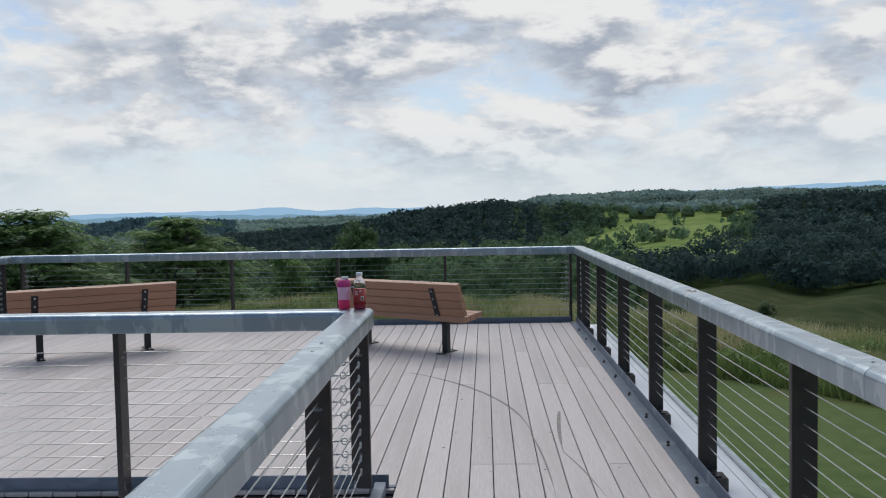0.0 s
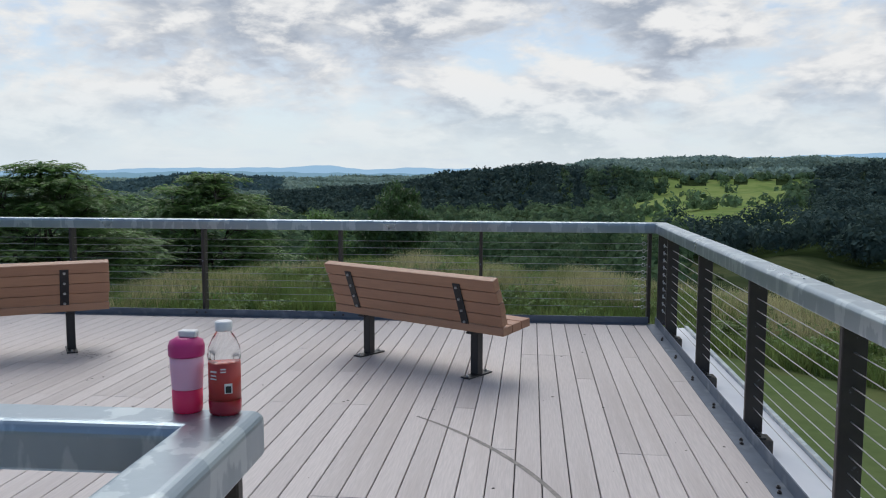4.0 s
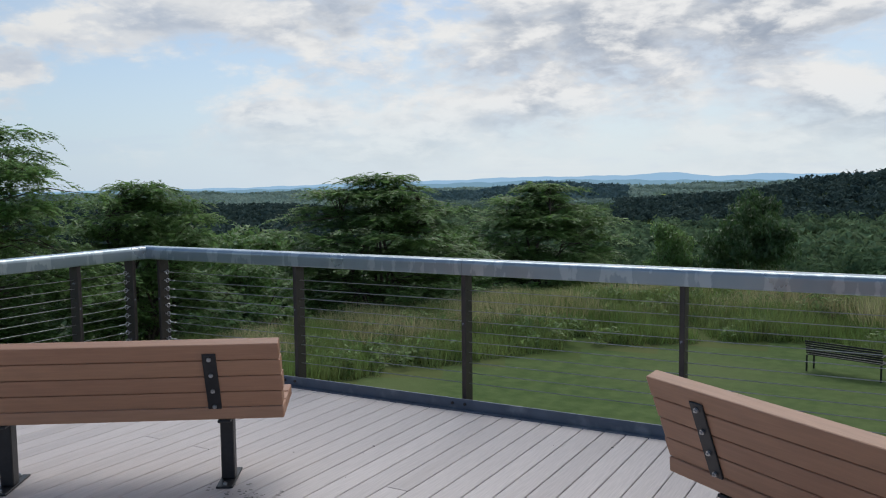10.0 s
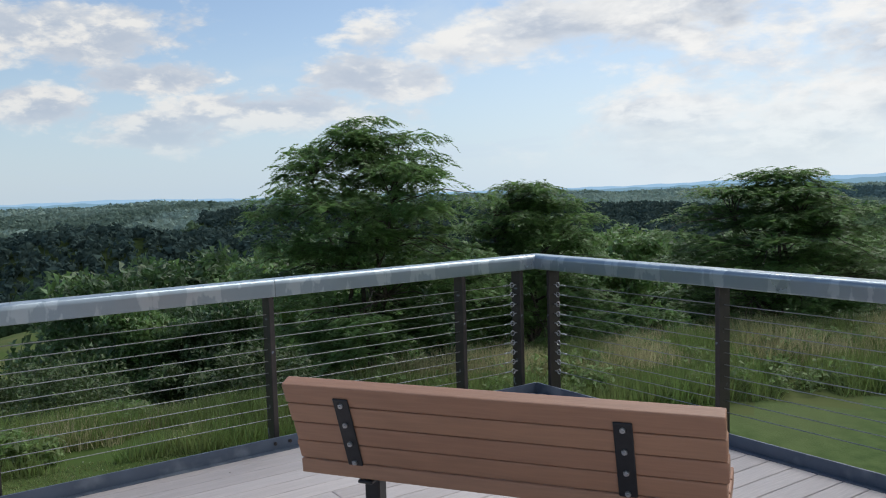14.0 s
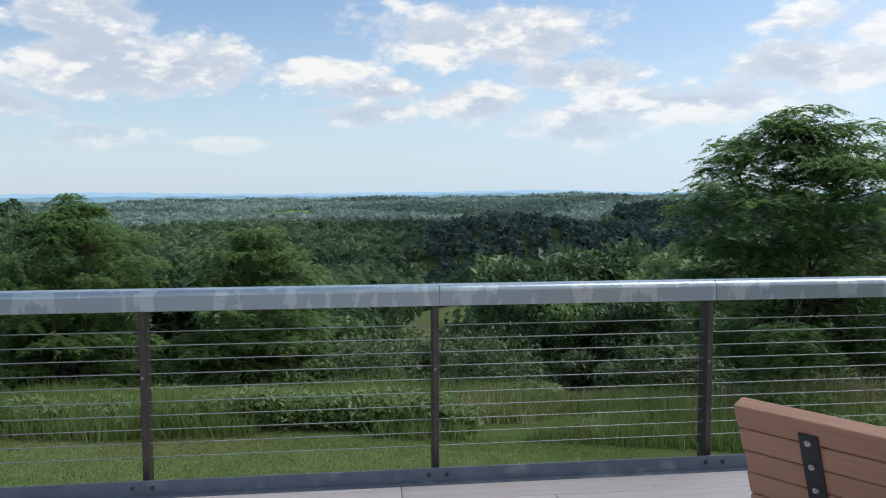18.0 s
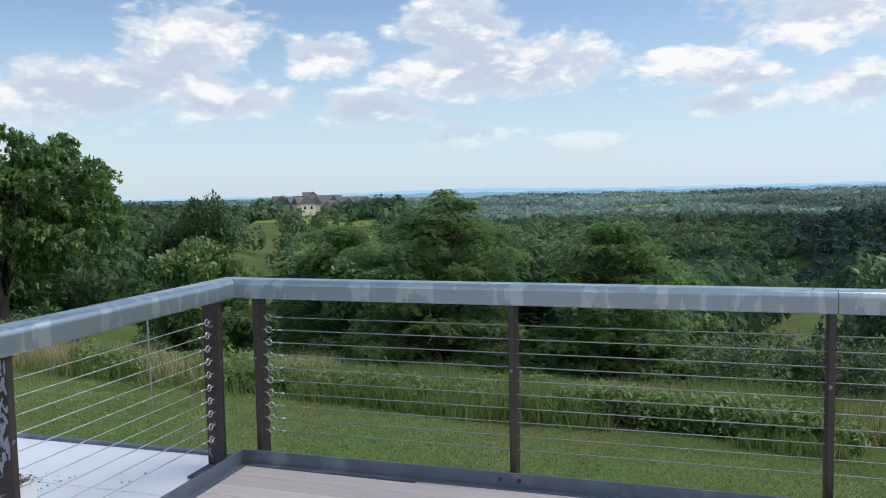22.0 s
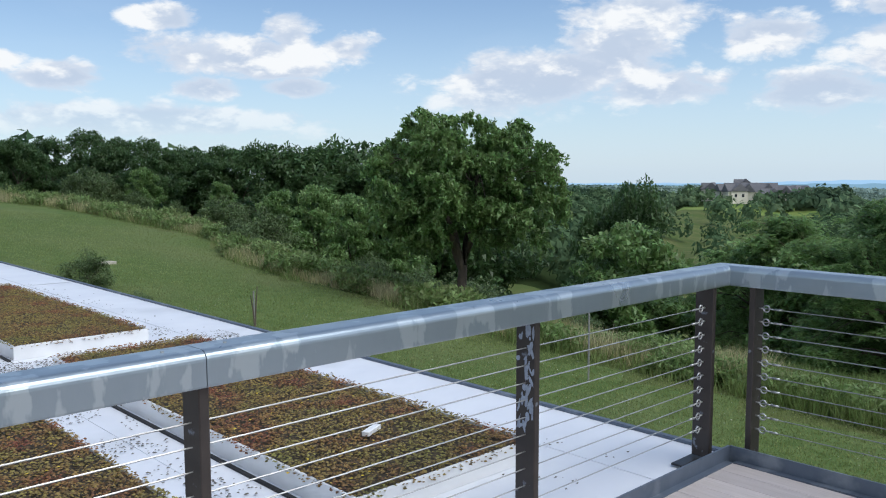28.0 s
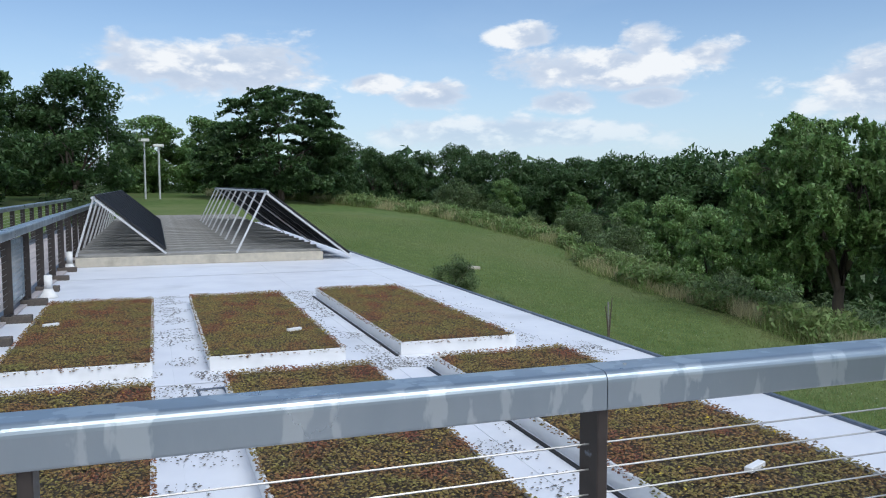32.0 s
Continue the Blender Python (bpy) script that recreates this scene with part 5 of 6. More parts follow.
plant(LOCUST_A, 57.8, 24, 3.7, "honey locust with wide airy layers of pale green leaves", 10.0, turn=20, wide=0.95)
plant(LOCUST_B, 47.2, 27, -0.2, "lower honey locust behind the railing corner", 9.0, turn=80, wide=1.0)
plant(LOCUST_B, 31.8, 31, 0.2, "broad locust tree beyond the tall grass", 9.0, turn=200, wide=1.4)
plant(LOCUST_B, 20.8, 40, -0.5, "rounded locust tree down the slope", 9.0, turn=130, wide=1.25)
plant(ROUND_A, 7.5, 62, -1.6, "dark leafy tree in the valley below the meadow", 12.0, turn=40, wide=0.7)
plant(ROUND_B, 12.5, 66, -3.4, "dark leafy tree in the valley", 12.0, turn=140, wide=0.8)
plant(LOCUST_A, 104.5, 27, -1.3, "honey locust below the lawn with drooping layers", 10.0, turn=160, wide=0.85)
plant(LOCUST_B, 93.5, 29, -3.2, "locust tree in the hollow below the weeds", 9.0, turn=290, wide=0.85)
plant(LOCUST_B, 112, 34, -3.2, "locust tree on the lower slope", 9.0, turn=10, wide=0.9)
plant(WALNUT, 132.9, 27.5, 3.9, "walnut tree with a forked trunk and dense rounded crown", 7.0, turn=65, wide=0.84)
plant(ROUND_C, 171.0, 62, 6.6, "large spreading tree behind the solar panels", 12.0, turn=25, wide=1.30)
plant(ROUND_A, 184, 58, 6.6, "tall dark tree behind the walkway", 12.0, turn=75, wide=1.2)
plant(ROUND_A, 191, 52, 6.8, "tall dark tree behind the walkway", 12.0, turn=175, wide=1.3)
plant(ROUND_B, 176, 78, 4.2, "leafy tree behind the lamp posts", 12.0, turn=310, wide=1.3)
plant(ROUND_B, 179.5, 74, 4.3, "leafy tree behind the walkway", 12.0, turn=200, wide=1.3)
plant(ROUND_A, 168, 84, 3.0, "leafy tree behind the solar panels", 12.0, turn=100, wide=1.3)
plant(ROUND_A, 122.6, 62, -1.5, "rounded dark tree on the slope towards the houses", 12.0, turn=33, wide=0.62)
plant(BUSH, 183.0, 40, -0.2, "yellow-green bush behind the walkway railing", 3.0, category="shrub", name="shrub", wide=1.4)
for bx, by, bh, bw, lab in ((-10.2, -20.8, 0.95, 1.3, "light green bush on the lawn beside the roof edge"), (-10.0, -17.2, 0.5, 0.95, "low green shrub on the lawn beside the roof edge")):
    bush = thing("shrub", pose(bx, by, float(ground_height(bx, by)), 0, 0, 40) @ Matrix.Diagonal((bw / 3.6, bw / 3.6, bh / 3.0, 1)), lab, "shrub", "shrubs by the roof edge")
    part("trunk", BUSH[0], None, bush, "thin brown stems")
    part("crown", BUSH[1], None, bush, "small light green leaves")


def tree_line():
    rng = np.random.default_rng(5)
    for az, d, el in [(167 - 2.0 * k + rng.uniform(-0.6, 0.6), 80 - 1.1 * k + rng.uniform(-5, 5), 2.5 - 0.10 * k + rng.uniform(-0.5, 0.35)) for k in range(17)]:
        plant(ROUND_A, az, d, el, "dark green tree in the wood edge beyond the lawn", 12.0, "trees of the wood edge", turn=float(rng.uniform(0, 360)), wide=float(rng.uniform(0.9, 1.15)))
    for az, d, el in ((177, 92, 2.6), (181, 95, 2.4), (185, 72, 3.0), (188, 66, 2.6), (192, 68, 3.4), (196, 58, 4.5), (186.5, 90, 4.4), (174, 96, 2.8)):
        plant(ROUND_B, az, d, el, "leafy tree filling the gap behind the walkway", 12.0, "trees behind the walkway", turn=float(rng.uniform(0, 360)), wide=float(rng.uniform(1.3, 1.6)))
    for az, d, el in ((150.5, 54, -0.8), (146.6, 49, -1.4), (141.3, 46, -1.9), (138, 45, -3.4), (155.5, 62, 0.2), (144, 56, -1.2)):
        plant(ROUND_B, az, d, el, "young leafy tree in front of the wood edge", 12.0, "young trees by the lawn", turn=float(rng.uniform(0, 360)), wide=1.0)
    for k in range(40):
        az, d = rng.uniform(20, 128), rng.uniform(30, 90)
        if (az < 45 and d < 48) or 77.5 < az < 86.5 or 113 < az < 121:
            continue
        el = -3.3 - 70.0 / d + rng.uniform(-1.0, 0.8) - (1.2 if 64 < az < 97 else 0.0)
        plant((ROUND_A, ROUND_B, ROUND_A, ROUND_B)[int(rng.integers(4))], az, d, el, "leafy tree on the slope below the deck", 12.0, "trees on the slope", turn=float(rng.uniform(0, 360)), wide=float(rng.uniform(0.9, 1.3)))
    for k in range(46):
        az = rng.uniform(60, 113)
        d = float(band_start(az)) + rng.uniform(11, 20)
        if 78 < az < 86:
            continue
        plant(BUSH, az, d, math.degrees(math.atan2(at_az(az, d)[2] + rng.uniform(1.6, 3.4) - EYE.z, d)), "leafy green bush on the slope below the weeds", 3.0, "bushes below the weeds", turn=float(rng.uniform(0, 360)), wide=float(rng.uniform(0.9, 1.3)), category="shrub", name="shrub")
    for k in range(12):
        az, d = 76.5 + k + rng.uniform(-0.4, 0.4), rng.uniform(25, 38)
        plant(BUSH, az, d, -10.9 + 0.5 * math.sin(1.7 * k) + rng.uniform(-0.4, 0.3), "dark leafy bush below the clearing", 3.0, "bushes below the weeds", turn=float(rng.uniform(0, 360)), wide=float(rng.uniform(0.8, 1.1)), category="shrub", name="shrub")
    for k in range(16):
        az, d = rng.uniform(-32, -12), rng.uniform(46, 150)
        plant(BUSH, az, d, math.degrees(math.atan2(at_az(az, d)[2] + rng.uniform(0.9, 2.4) - EYE.z, d)), "dark green bush in the shaded field", 3.0, "bushes in the field", turn=float(rng.uniform(0, 360)), wide=float(rng.uniform(1.0, 1.5)), category="shrub", name="shrub")
    for k in range(38):
        az = rng.uniform(112, 160)
        if 115 < az < 121 or 126 < az < 131:
            continue
        d = float(band_start(az)) + (rng.uniform(6, 22) if az < 150 else rng.uniform(8, 20))
        plant(BUSH, az, d, math.degrees(math.atan2(at_az(az, d)[2] + rng.uniform(1.0, 2.6) - EYE.z, d)), "rounded grey-green shrub on the slope", 3.0, "shrubs on the slope", turn=float(rng.uniform(0, 360)), wide=float(rng.uniform(0.9, 1.4)), category="shrub", name="shrub")


tree_line()


def shade_stand(az, d):
    """Where cloud shade is coloured into the ridge woods, in place of the paler canopy."""
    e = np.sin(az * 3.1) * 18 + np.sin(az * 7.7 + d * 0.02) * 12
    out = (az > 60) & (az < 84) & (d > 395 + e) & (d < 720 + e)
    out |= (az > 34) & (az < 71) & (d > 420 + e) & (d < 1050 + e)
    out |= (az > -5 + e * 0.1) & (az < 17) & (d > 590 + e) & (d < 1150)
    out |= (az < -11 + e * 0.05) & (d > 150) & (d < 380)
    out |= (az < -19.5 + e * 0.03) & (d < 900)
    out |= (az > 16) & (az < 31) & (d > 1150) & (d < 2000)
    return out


def forest(name, d0, d1, gap, per, radius, mat, label, seed, dark=None, tall=1.0):
    """Far woods: thousands of crowns of loose leaf clumps, joined."""
    rng = np.random.default_rng(seed)
    area = math.pi * (d1 * d1 - d0 * d0) * 210 / 360
    n = int(area / (gap * gap))
    az, dd = rng.uniform(-34, 176, n), np.sqrt(rng.uniform(d0 * d0, d1 * d1, n))
    x, y = EYE.x - dd * np.sin(np.radians(az)), EYE.y + dd * np.cos(np.radians(az))
    ok = wooded(az, dd, x, y, rng.uniform(0, 1, n))
    if dark is not None:
        ok &= shade_stand(az, dd) == dark
    az, dd, x, y = az[ok], dd[ok], x[ok], y[ok]
    z = ground_height(x, y)
    n = len(x)
    r = radius * np.exp(np.clip(rng.normal(0, 0.22, n), -0.5, 0.30))
    r = r * np.where(az > 120, 0.8, 1.0)
    h = r * rng.uniform(0.85, 1.25, n) * tall
    v = rng.normal(0, 1, (n, per, 3))
    v[..., 2] = np.abs(v[..., 2]) - 0.35
    v /= np.linalg.norm(v, axis=2)[..., None]
    # each crown is lumpy: boughs that stand out from it
    k = 6
    lump = rng.normal(0, 1, (n, k, 3))
    lump[..., 2] = np.abs(lump[..., 2]) * 0.8
    lump /= np.linalg.norm(lump, axis=2)[..., None]
    near = np.einsum("npc,nkc->npk", v, lump).max(2)
    out = rng.uniform(0.72, 1.0, (n, per)) * (0.62 + 0.45 * np.clip(near, 0, 1) ** 3)
    c = v * out[..., None] * np.stack([r, r, h], -1)[:, None] + np.stack([x, y, z + h * 0.55], -1)[:, None]
    nr = v + rng.normal(0, 0.30, v.shape)
    nr /= np.linalg.norm(nr, axis=2)[..., None]
    u = np.cross(nr, rng.normal(0, 1, v.shape))
    u /= np.linalg.norm(u, axis=2)[..., None]
    w = np.cross(nr, u)
    size = (r[:, None] * rng.uniform(0.24, 0.44, (n, per)) * (18.0 / per) ** 0.5)[..., None]
    q = np.stack([c - u * size, c - w * size * 1.1 + u * size * 0.6, c + w * size * 1.2 + u * size * 0.5], 2).reshape(-1, 3, 3)
    tagged(new(name, loose_mesh(name, q, M[mat])), label, "woods", kind="stuff")


forest("valley_woods", 88, 300, 6.4, 140, 4.6, "forest", "dark green woods filling the valley below the hill", 8, False)
forest("dark_woods", 150, 420, 7.0, 240, 4.4, "forest_shade", "woods beyond the low meadow, coloured dark for cloud shade", 18, True)
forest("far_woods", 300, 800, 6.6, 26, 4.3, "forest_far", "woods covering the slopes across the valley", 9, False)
forest("dark_woods", 420, 1150, 7.4, 26, 4.4, "forest_shade", "woods on the ridges across the valley, coloured dark blue-green for cloud shade", 19, True)
forest("distant_woods", 800, 1700, 10.5, 12, 6.2, "forest_haze", "woods on the distant ridges, coloured pale for haze", 10, False, 0.6)
forest("distant_woods", 1700, 2800, 17.0, 8, 9.5, "forest_haze", "woods on the farthest hills, coloured pale for haze", 11, False, 0.6)
forest("dark_woods", 1150, 2000, 13.0, 10, 7.5, "forest_shade_far", "woods on a distant ridge, coloured blue-green for shade and haze", 20, True, 0.6)


def tall_grass():
    """Blades and weeds on the hill's brow, in drifts."""
    rng = np.random.default_rng(6)

    def drift(x, y, k, f):
        return np.array([noise.noise((a * f, b * f, k)) for a, b in zip(x.tolist(), y.tolist())])

    for name, n, mat, lo, hi, hmin, hmax, wide, a0, a1, label, kind in (
            ("tall_grass", 105000, "straw", 2.4, 8.0, 0.5, 1.0, 0.014, -62, 62, "tall seeding straw-coloured grass on the hill's brow", "blade"),
            ("tall_grass", 190000, "grass", 0.0, 7.0, 0.30, 0.80, 0.019, -62, 114, "tall green grass at the edge of the lawn", "blade"),
            ("tall_grass", 85000, "straw", 1.2, 8.5, 0.30, 0.62, 0.015, 62, 176, "tall straw-coloured grass beyond the lawn", "blade"),
            ("tall_grass", 30000, "grass", 0.0, 8.0, 0.25, 0.6, 0.019, 114, 174, "tall green grass along the lawn's border", "blade"),
            ("tall_grass", 60000, "straw", 0.6, 8.5, 0.35, 0.75, 0.015, 112, 174, "pale seeding grass along the lawn's border", "blade"),
            ("weeds", 4600, "brush", 0.5, 4.2, 0.22, 0.62, 0.070, 72, 128, "tall leafy green weeds at the edge of the lawn", "leaf"),
            ("weeds", 2600, "brush", 0.6, 6.5, 0.35, 0.9, 0.09, 128, 170, "leafy weeds along the lawn's border", "leaf"),
            ("weeds", 1500, "brush", 0.3, 4.8, 0.3, 0.75, 0.075, -60, 60, "leafy green weeds among the tall grass", "leaf")):
        az = rng.uniform(a0, a1, n)
        d = band_start(az) + rng.uniform(lo, hi, n)
        x, y = EYE.x - d * np.sin(np.radians(az)), EYE.y + d * np.cos(np.radians(az))
        k = drift(x, y, float(len(label)), 0.42)
        ok = k > (-0.30 if kind == "blade" else -0.08)
        az, d, x, y, k = az[ok], d[ok], x[ok], y[ok], k[ok]
        n = len(x)
        z = ground_height(x, y)
        h = rng.uniform(hmin, hmax, n) * (0.85 + 0.7 * k)
        base = np.stack([x, y, z - 0.05], -1)
        if kind == "blade":
            a = rng.uniform(0, np.pi, n)
            lean = rng.normal(0, 0.30, (n, 2)) * h[:, None]
            u = np.stack([np.cos(a), np.sin(a), 0 * a], -1) * (wide * rng.uniform(0.6, 1.5, n))[:, None]
            tip = base + np.stack([lean[:, 0], lean[:, 1], h], -1)
            mid = base + np.stack([lean[:, 0] * 0.3, lean[:, 1] * 0.3, h * 0.62], -1)
            q = np.stack([base * 0.4 + mid * 0.6 - u * 0.8 - np.stack([0 * h, 0 * h, h * 0.35], -1), base * 0.4 + mid * 0.6 + u * 0.8 - np.stack([0 * h, 0 * h, h * 0.35], -1), tip], 1)
        else:
            m = 40
            s = rng.uniform(0.12, 1.0, (n, m)) ** 0.8
            c = base[:, None] + np.stack([rng.normal(0, 0.11, (n, m)), rng.normal(0, 0.11, (n, m)), s * h[:, None]], -1)
            q = leaf_shapes(rng, c.reshape(-1, 3), wide, 0.15, 2.3)
        tagged(new(name, loose_mesh(name, q, M[mat])), label, "grass", kind="stuff")


tall_grass()


def turf():
    """Short blades and clover heads that roughen the mown lawn."""
    rng = np.random.default_rng(21)
    for name, n, mat, lo, hi, size, label in (("mown_turf", 560000, "turf", 8.5, 50.0, 0.045, "short mown grass blades of the lawn"), ("clover_flowers", 5200, "clover", 8.5, 24.0, 0.016, "small white clover heads in the lawn")):
        # Only on the open side, where the paler blades also imitate sunlight.
        az = rng.uniform(66, 176, n)
        d = lo + (hi - lo) * rng.uniform(0, 1, n) ** 1.3
        ok = d < band_start(az) + 0.3
        az, d = az[ok], d[ok]
        x, y = EYE.x - d * np.sin(np.radians(az)), EYE.y + d * np.cos(np.radians(az))
        ok = ~((x > ROOF_EDGE_X - 0.1) & (x < XR + 0.5) & (y < YF + 0.3))
        if name == "clover_flowers":
            ok &= np.array([noise.noise((a * 0.45, b * 0.45, 3.0)) > 0.12 for a, b in zip(x.tolist(), y.tolist())])
        x, y = x[ok], y[ok]
        n = len(x)
        z = ground_height(x, y)
        c = np.stack([x, y, z], -1)
        if name == "clover_flowers":
            c[:, 2] += 0.05
            q = np.concatenate([leaf_shapes(rng, c, size, 0.0, 1.2) for _ in range(3)])
        else:
            a, h = rng.uniform(0, np.pi, n), size * rng.uniform(0.5, 1.3, n)
            u = np.stack([np.cos(a), np.sin(a), 0 * a], -1) * 0.011
            q = np.stack([c - u, c + u, c + np.stack([rng.normal(0, 0.5, n) * h, rng.normal(0, 0.5, n) * h, h], -1)], 1)
        tagged(new(name, loose_mesh(name, q, M[mat])), label, "grass", kind="stuff")


turf()

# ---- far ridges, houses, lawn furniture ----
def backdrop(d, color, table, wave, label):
    """A flat ridge far off, outlined against the sky, that glows in the colour of haze."""
    m = bpy.data.materials.new("glowing_far_haze")
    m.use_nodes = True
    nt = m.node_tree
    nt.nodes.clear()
    # Emission in one even colour imitates haze; no light falls on the ridge.
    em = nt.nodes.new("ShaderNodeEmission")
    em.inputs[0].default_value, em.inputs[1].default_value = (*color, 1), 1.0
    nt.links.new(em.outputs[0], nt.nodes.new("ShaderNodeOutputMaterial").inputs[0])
    verts, faces = [], []
    n = 1400
    for i in range(n + 1):
        az = -60 + 260 * i / n
        el = float(lerp_table(az, table)) + wave * (math.sin(az * 1.7 + d) + 0.7 * math.sin(az * 4.1 + 1)) + 0.012 * noise.noise((az * 6, d, 0))
        x, y = EYE.x - d * math.sin(radians(az)), EYE.y + d * math.cos(radians(az))
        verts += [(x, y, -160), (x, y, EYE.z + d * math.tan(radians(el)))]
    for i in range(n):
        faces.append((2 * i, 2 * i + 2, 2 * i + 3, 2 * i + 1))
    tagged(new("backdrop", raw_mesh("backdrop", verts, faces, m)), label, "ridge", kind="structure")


backdrop(4300, (0.30, 0.47, 0.64), ((-60, 0.9), (-26, 1.25), (-20, 1.1), (-12, 0.8), (-6, 0.55), (2, 0.15), (4.3, 0.17), (7.5, 0.23), (10.6, 0.06), (12.9, 0.4), (15.5, 0.23), (20, 0.16), (24, 0.16), (27.7, 0.0), (34, -0.1), (42, -0.35), (60, -0.5), (69, -0.5), (76, -0.34), (82, -0.46), (88, -0.5), (95, -0.58), (106, -0.42), (112, -0.55), (117, -0.72), (130, -0.75), (200, -0.6)), 0.02, "flat ridges on the horizon, glowing in haze blue")
backdrop(3600, (0.19, 0.32, 0.42), ((-60, 0.3), (-26, 0.5), (-6, 0.2), (2, -0.15), (10, -0.2), (20, -0.05), (30, -0.25), (42, -0.5), (60, -0.62), (70, -0.62), (78, -0.55), (90, -0.72), (110, -0.72), (130, -0.9), (200, -0.8)), 0.03, "flat ridges before the horizon, glowing in hazy blue-green")


def house(az, d, w, dp, h, turn, label):
    x, y, z = at_az(az, d)
    b = thing("house", pose(x, y, z + HOUSE_UP, 0, 0, turn), label, "house", "houses on the far slope")
    bm = bmesh.new()
    box(bm, -w / 2, w / 2, -dp / 2, dp / 2, -8, h)
    part("wall", bm, M["siding"], b, "pale siding")
    bm = bmesh.new()
    o, rh = 0.5, dp * 0.42
    vs = [bm.verts.new(p) for p in ((-w / 2 - o, -dp / 2 - o, h - 0.2), (w / 2 + o, -dp / 2 - o, h - 0.2), (w / 2 + o, dp / 2 + o, h - 0.2), (-w / 2 - o, dp / 2 + o, h - 0.2), (-w / 2 - o, 0, h + rh), (w / 2 + o, 0, h + rh))]
    for f in ((0, 1, 5, 4), (2, 3, 4, 5), (0, 4, 3), (1, 2, 5), (3, 2, 1, 0)):
        bm.faces.new([vs[i] for i in f])
    part("roof", bm, M["roofing"], b, "grey shingle roof")
    for gx in ((-w * 0.28, w * 0.26) if w > 10 else (w * 0.1,)):
        gw, gh = 2.3, h + rh * 0.78
        for name, y0, y1, grow, mt in (("gable", -dp / 2 - 1.2, 0.0, 0.0, "siding"), ("gable_roof", -dp / 2 - 1.6, 0.2, 0.35, "roofing")):
            bm = bmesh.new()
            low = h - 0.5 if grow else -2.0
            vs = [bm.verts.new((gx + sx * (gw + grow), y, z + 0.3 * (grow > 0))) for y in (y0, y1) for sx, z in ((-1, low), (1, low), (1, h - 0.2), (0, gh), (-1, h - 0.2))]
            for fc in ((4, 3, 2, 1, 0), (5, 6, 7, 8, 9), (0, 1, 6, 5), (1, 2, 7, 6), (2, 3, 8, 7), (3, 4, 9, 8), (4, 0, 5, 9)):
                bm.faces.new([vs[i] for i in fc])
            if grow:
                bmesh.ops.delete(bm, geom=[v for v in vs if v.co.z < h - 0.3], context="VERTS")
                bmesh.ops.solidify(bm, geom=bm.faces[:], thickness=0.15)
            part(name, bm, M[mt], b)
    for k in range(int(w / 4)):
        part("window", rounded(-0.6, 0.6, -0.1, 0.1, 0, 1.5, 0.02), M["pane"], b, m=pose(-w / 2 + 2 + 4 * k, -dp / 2 - 0.02, h * 0.4))
    for k in range(2):
        part("window", rounded(-0.1, 0.1, -0.6, 0.6, 0, 1.5, 0.02), M["pane"], b, m=pose(w / 2 + 0.02, -2 + 4 * k, h * 0.4))


HOUSE_UP = 0.8
for az, d, w, dp, h, turn, lab in ((115.4, 436, 17, 10, 5, 120, "large pale house with grey gabled roofs"), (117.0, 432, 13, 9, 5, 60, "pale gabled house beside the large one"), (113.9, 446, 11, 8, 4.5, 100, "pale house with a grey roof"),
                                   (118.2, 446, 9, 8, 5, 20, "white gabled house among trees"), (116.2, 452, 10, 8, 7.5, 30, "tall gabled house behind the large one"), (114.6, 430, 9, 7, 4, 40, "low pale wing with a grey roof"),
                                   (112.9, 452, 9, 7, 4.5, 70, "pale house at the end of the row")):
    house(az, d, w, dp, h, turn, lab)


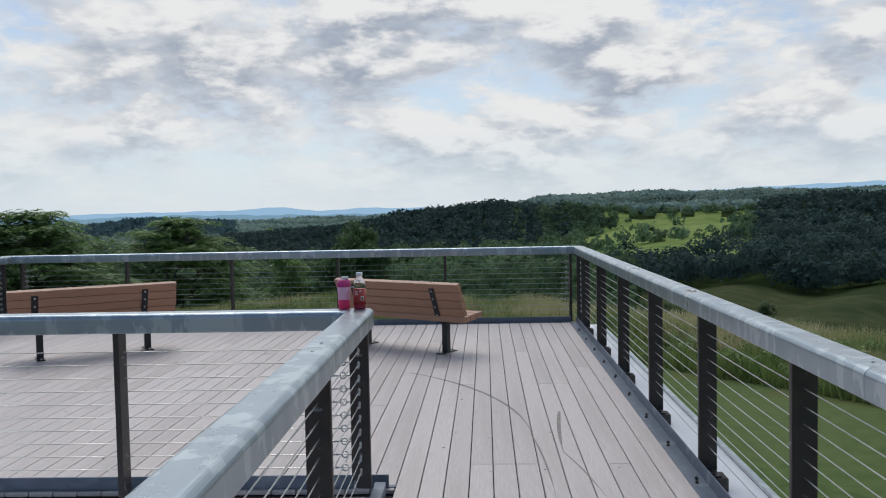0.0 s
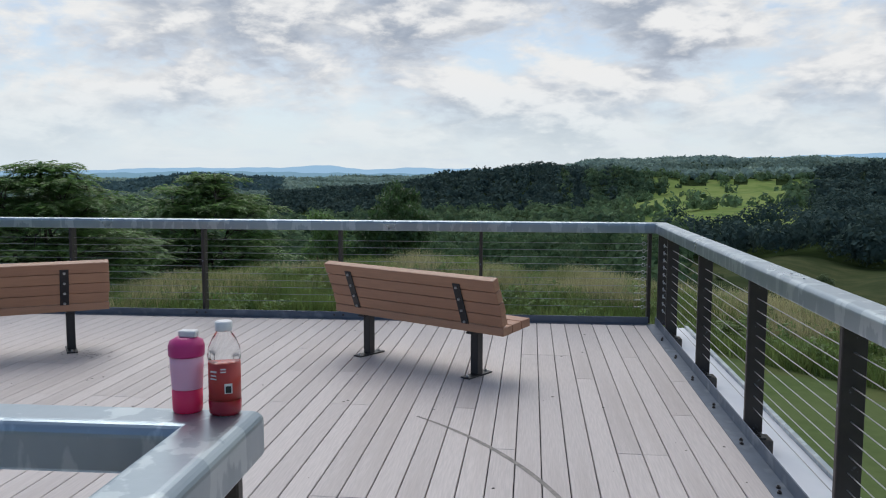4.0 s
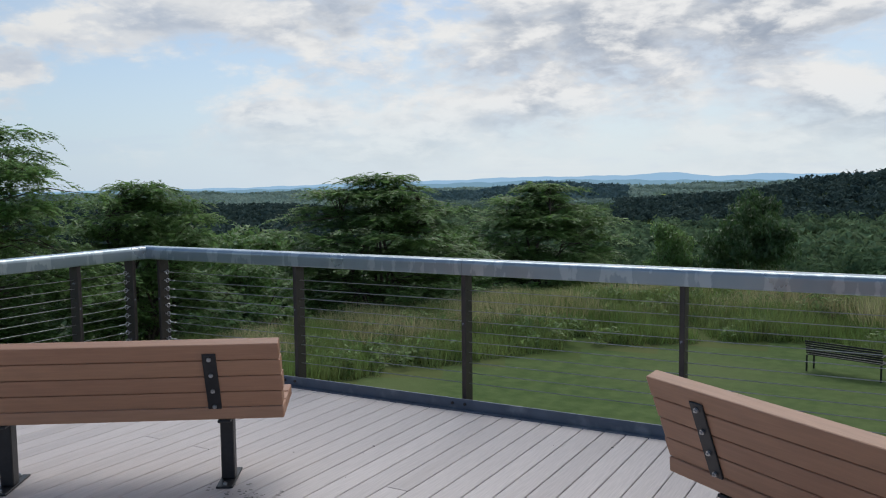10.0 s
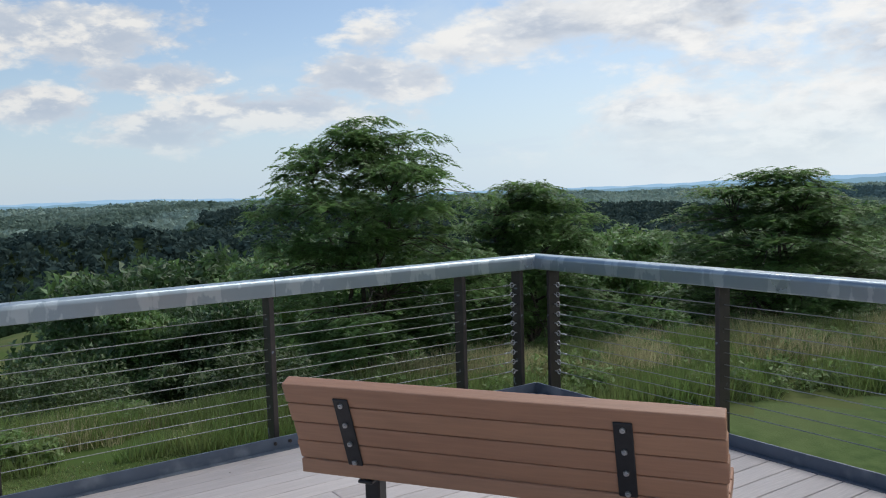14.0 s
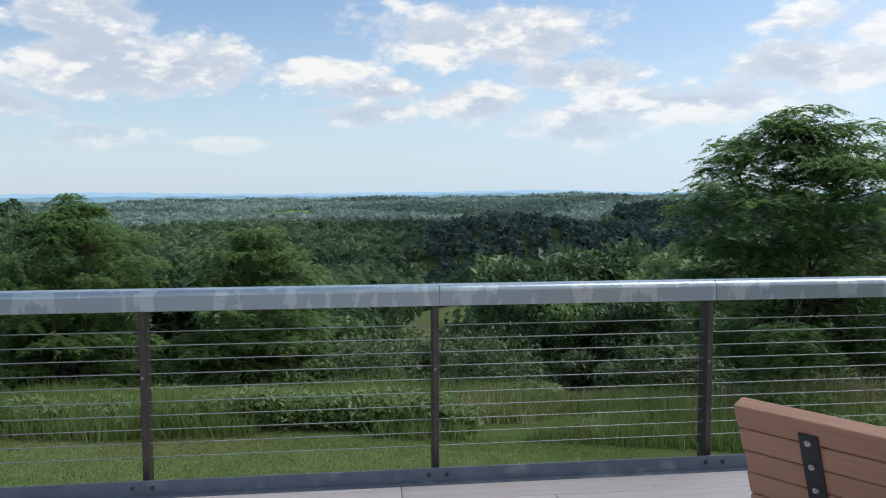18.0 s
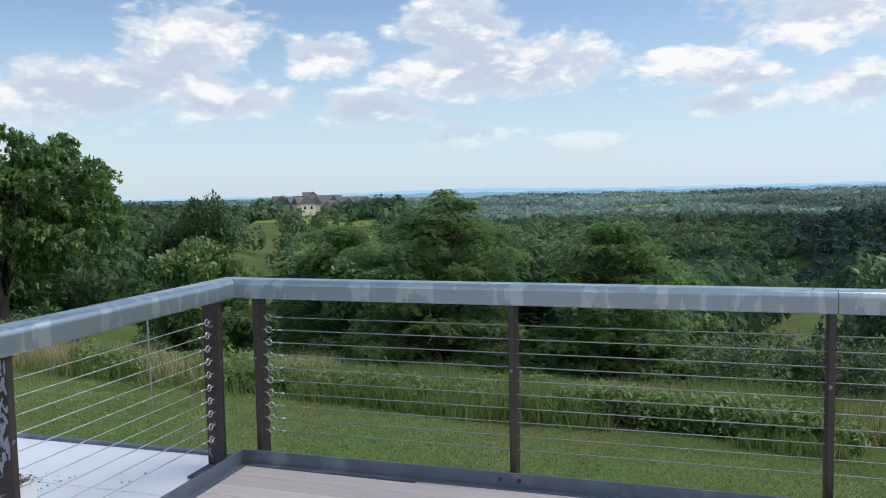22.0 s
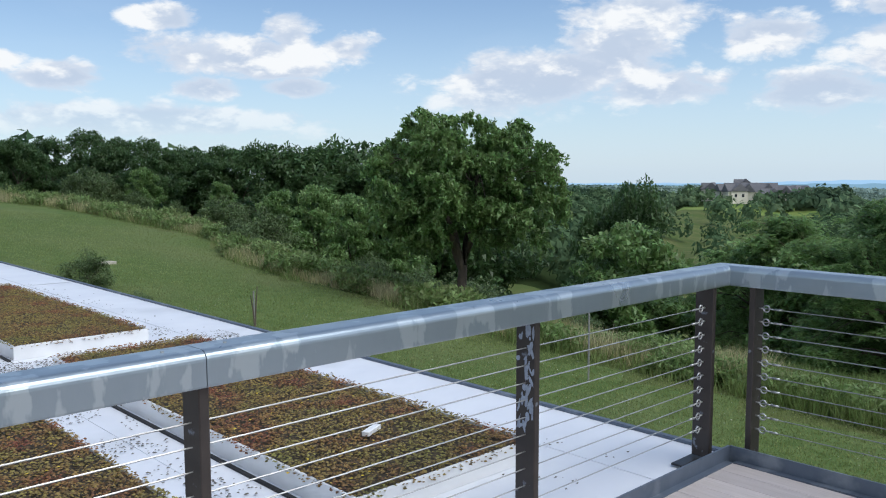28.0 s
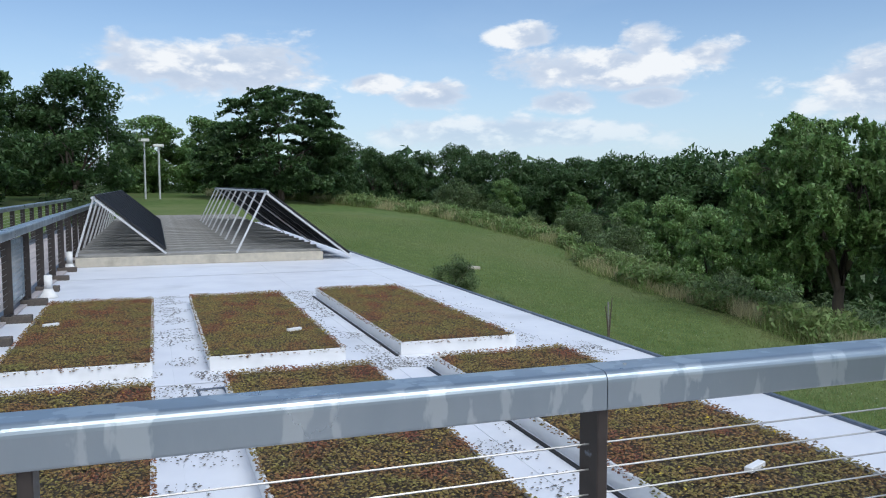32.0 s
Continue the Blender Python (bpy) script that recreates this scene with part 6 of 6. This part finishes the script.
def lawn_bench():
    x0, y0, x1, y1 = -2.1, 25.2, -0.3, 24.6
    z = float(ground_height((x0 + x1) / 2, (y0 + y1) / 2))
    ang = math.degrees(math.atan2(y1 - y0, x1 - x0))
    b = thing("park_bench", pose((x0 + x1) / 2, (y0 + y1) / 2, z, 0, 0, ang), "black metal park bench standing on the lawn", "bench")
    for k in range(6):
        part("backrest_slat", rounded(-0.95, 0.95, -0.012, 0.012, 0, 0.045, 0.004), M["black"], b, m=pose(0, -0.02 - 0.018 * k, 0.48 + 0.062 * k))
    for k in range(6):
        part("seat_slat", rounded(-0.95, 0.95, 0, 0.05, 0, 0.025, 0.004), M["black"], b, m=pose(0, 0.03 + 0.068 * k, 0.43))
    for s in (-0.92, 0.92):
        for yy in (-0.05, 0.40):
            part("leg", rounded(s - 0.02, s + 0.02, yy - 0.02, yy + 0.02, 0, 0.44, 0.004), M["black"], b)
        part("armrest", rounded(s - 0.025, s + 0.025, -0.05, 0.42, 0.62, 0.65, 0.006), M["black"], b)
        part("arm_post", rounded(s - 0.018, s + 0.018, 0.37, 0.41, 0.44, 0.62, 0.004), M["black"], b)


lawn_bench()


def lawn_bits():
    pad = thing("stepping_slab", pose(-12.5, -25.7, float(ground_height(-12.5, -25.7)), 0, 0, 20), "small pale concrete slab lying in the lawn", "slab")
    part("slab", rounded(-0.3, 0.3, -0.25, 0.25, -0.05, 0.06, 0.01), M["curb"], pad)
    for x, y, h, lab in ((-16.1, -8.3, 1.9, "thin grey stake standing on the lawn"), (-12.2, -15.5, 0.9, "thin bare sapling with a stake on the lawn")):
        z = float(ground_height(x, y))
        s = thing("stake", pose(x, y, z), lab, "stake")
        bm = bmesh.new()
        tube(bm, [(0, 0, -0.2), (0.02, 0, h)], 0.022, 6)
        part("rod", bm, M["slat"], s)
        if h < 1.2:
            for lean, top in ((0.12, 0.8), (-0.07, 1.0)):
                bm = bmesh.new()
                tube(bm, [(0.01, 0.02, -0.1), (lean * 0.4, 0.02, top * 0.5), (lean, 0.03, top)], [0.022, 0.018, 0.01], 6)
                part("stem", bm, M["bark"], s, "bare brown sapling stem")
    fx, fy, fz = at_az(182.0, 58)
    pole = thing("flagpole", pose(fx, fy, fz), "thin bare grey pole behind the walkway", "pole")
    bm = bmesh.new()
    tube(bm, [(0, 0, 0), (0, 0, 5.4)], [0.05, 0.03], 8)
    part("shaft", bm, M["slat"], pole)
    for az, d, h, lab in ((179.8, 60, 3.95, "tall lamp post with a flat head"), (178.9, 60, 3.6, "lamp post with a broad white head")):
        x, y, z = at_az(az, d)
        s = thing("street_lamp", pose(x, y, z), lab, "lamp post", "lamp posts by the drive")
        bm = bmesh.new()
        tube(bm, [(0, 0, 0), (0, 0, h)], 0.07, 8)
        part("pole", bm, M["alu"], s)
        part("head", rounded(-0.35, 0.35, -0.2, 0.2, h, h + 0.2, 0.03), M["pipe"], s, "white lamp head")


lawn_bits()
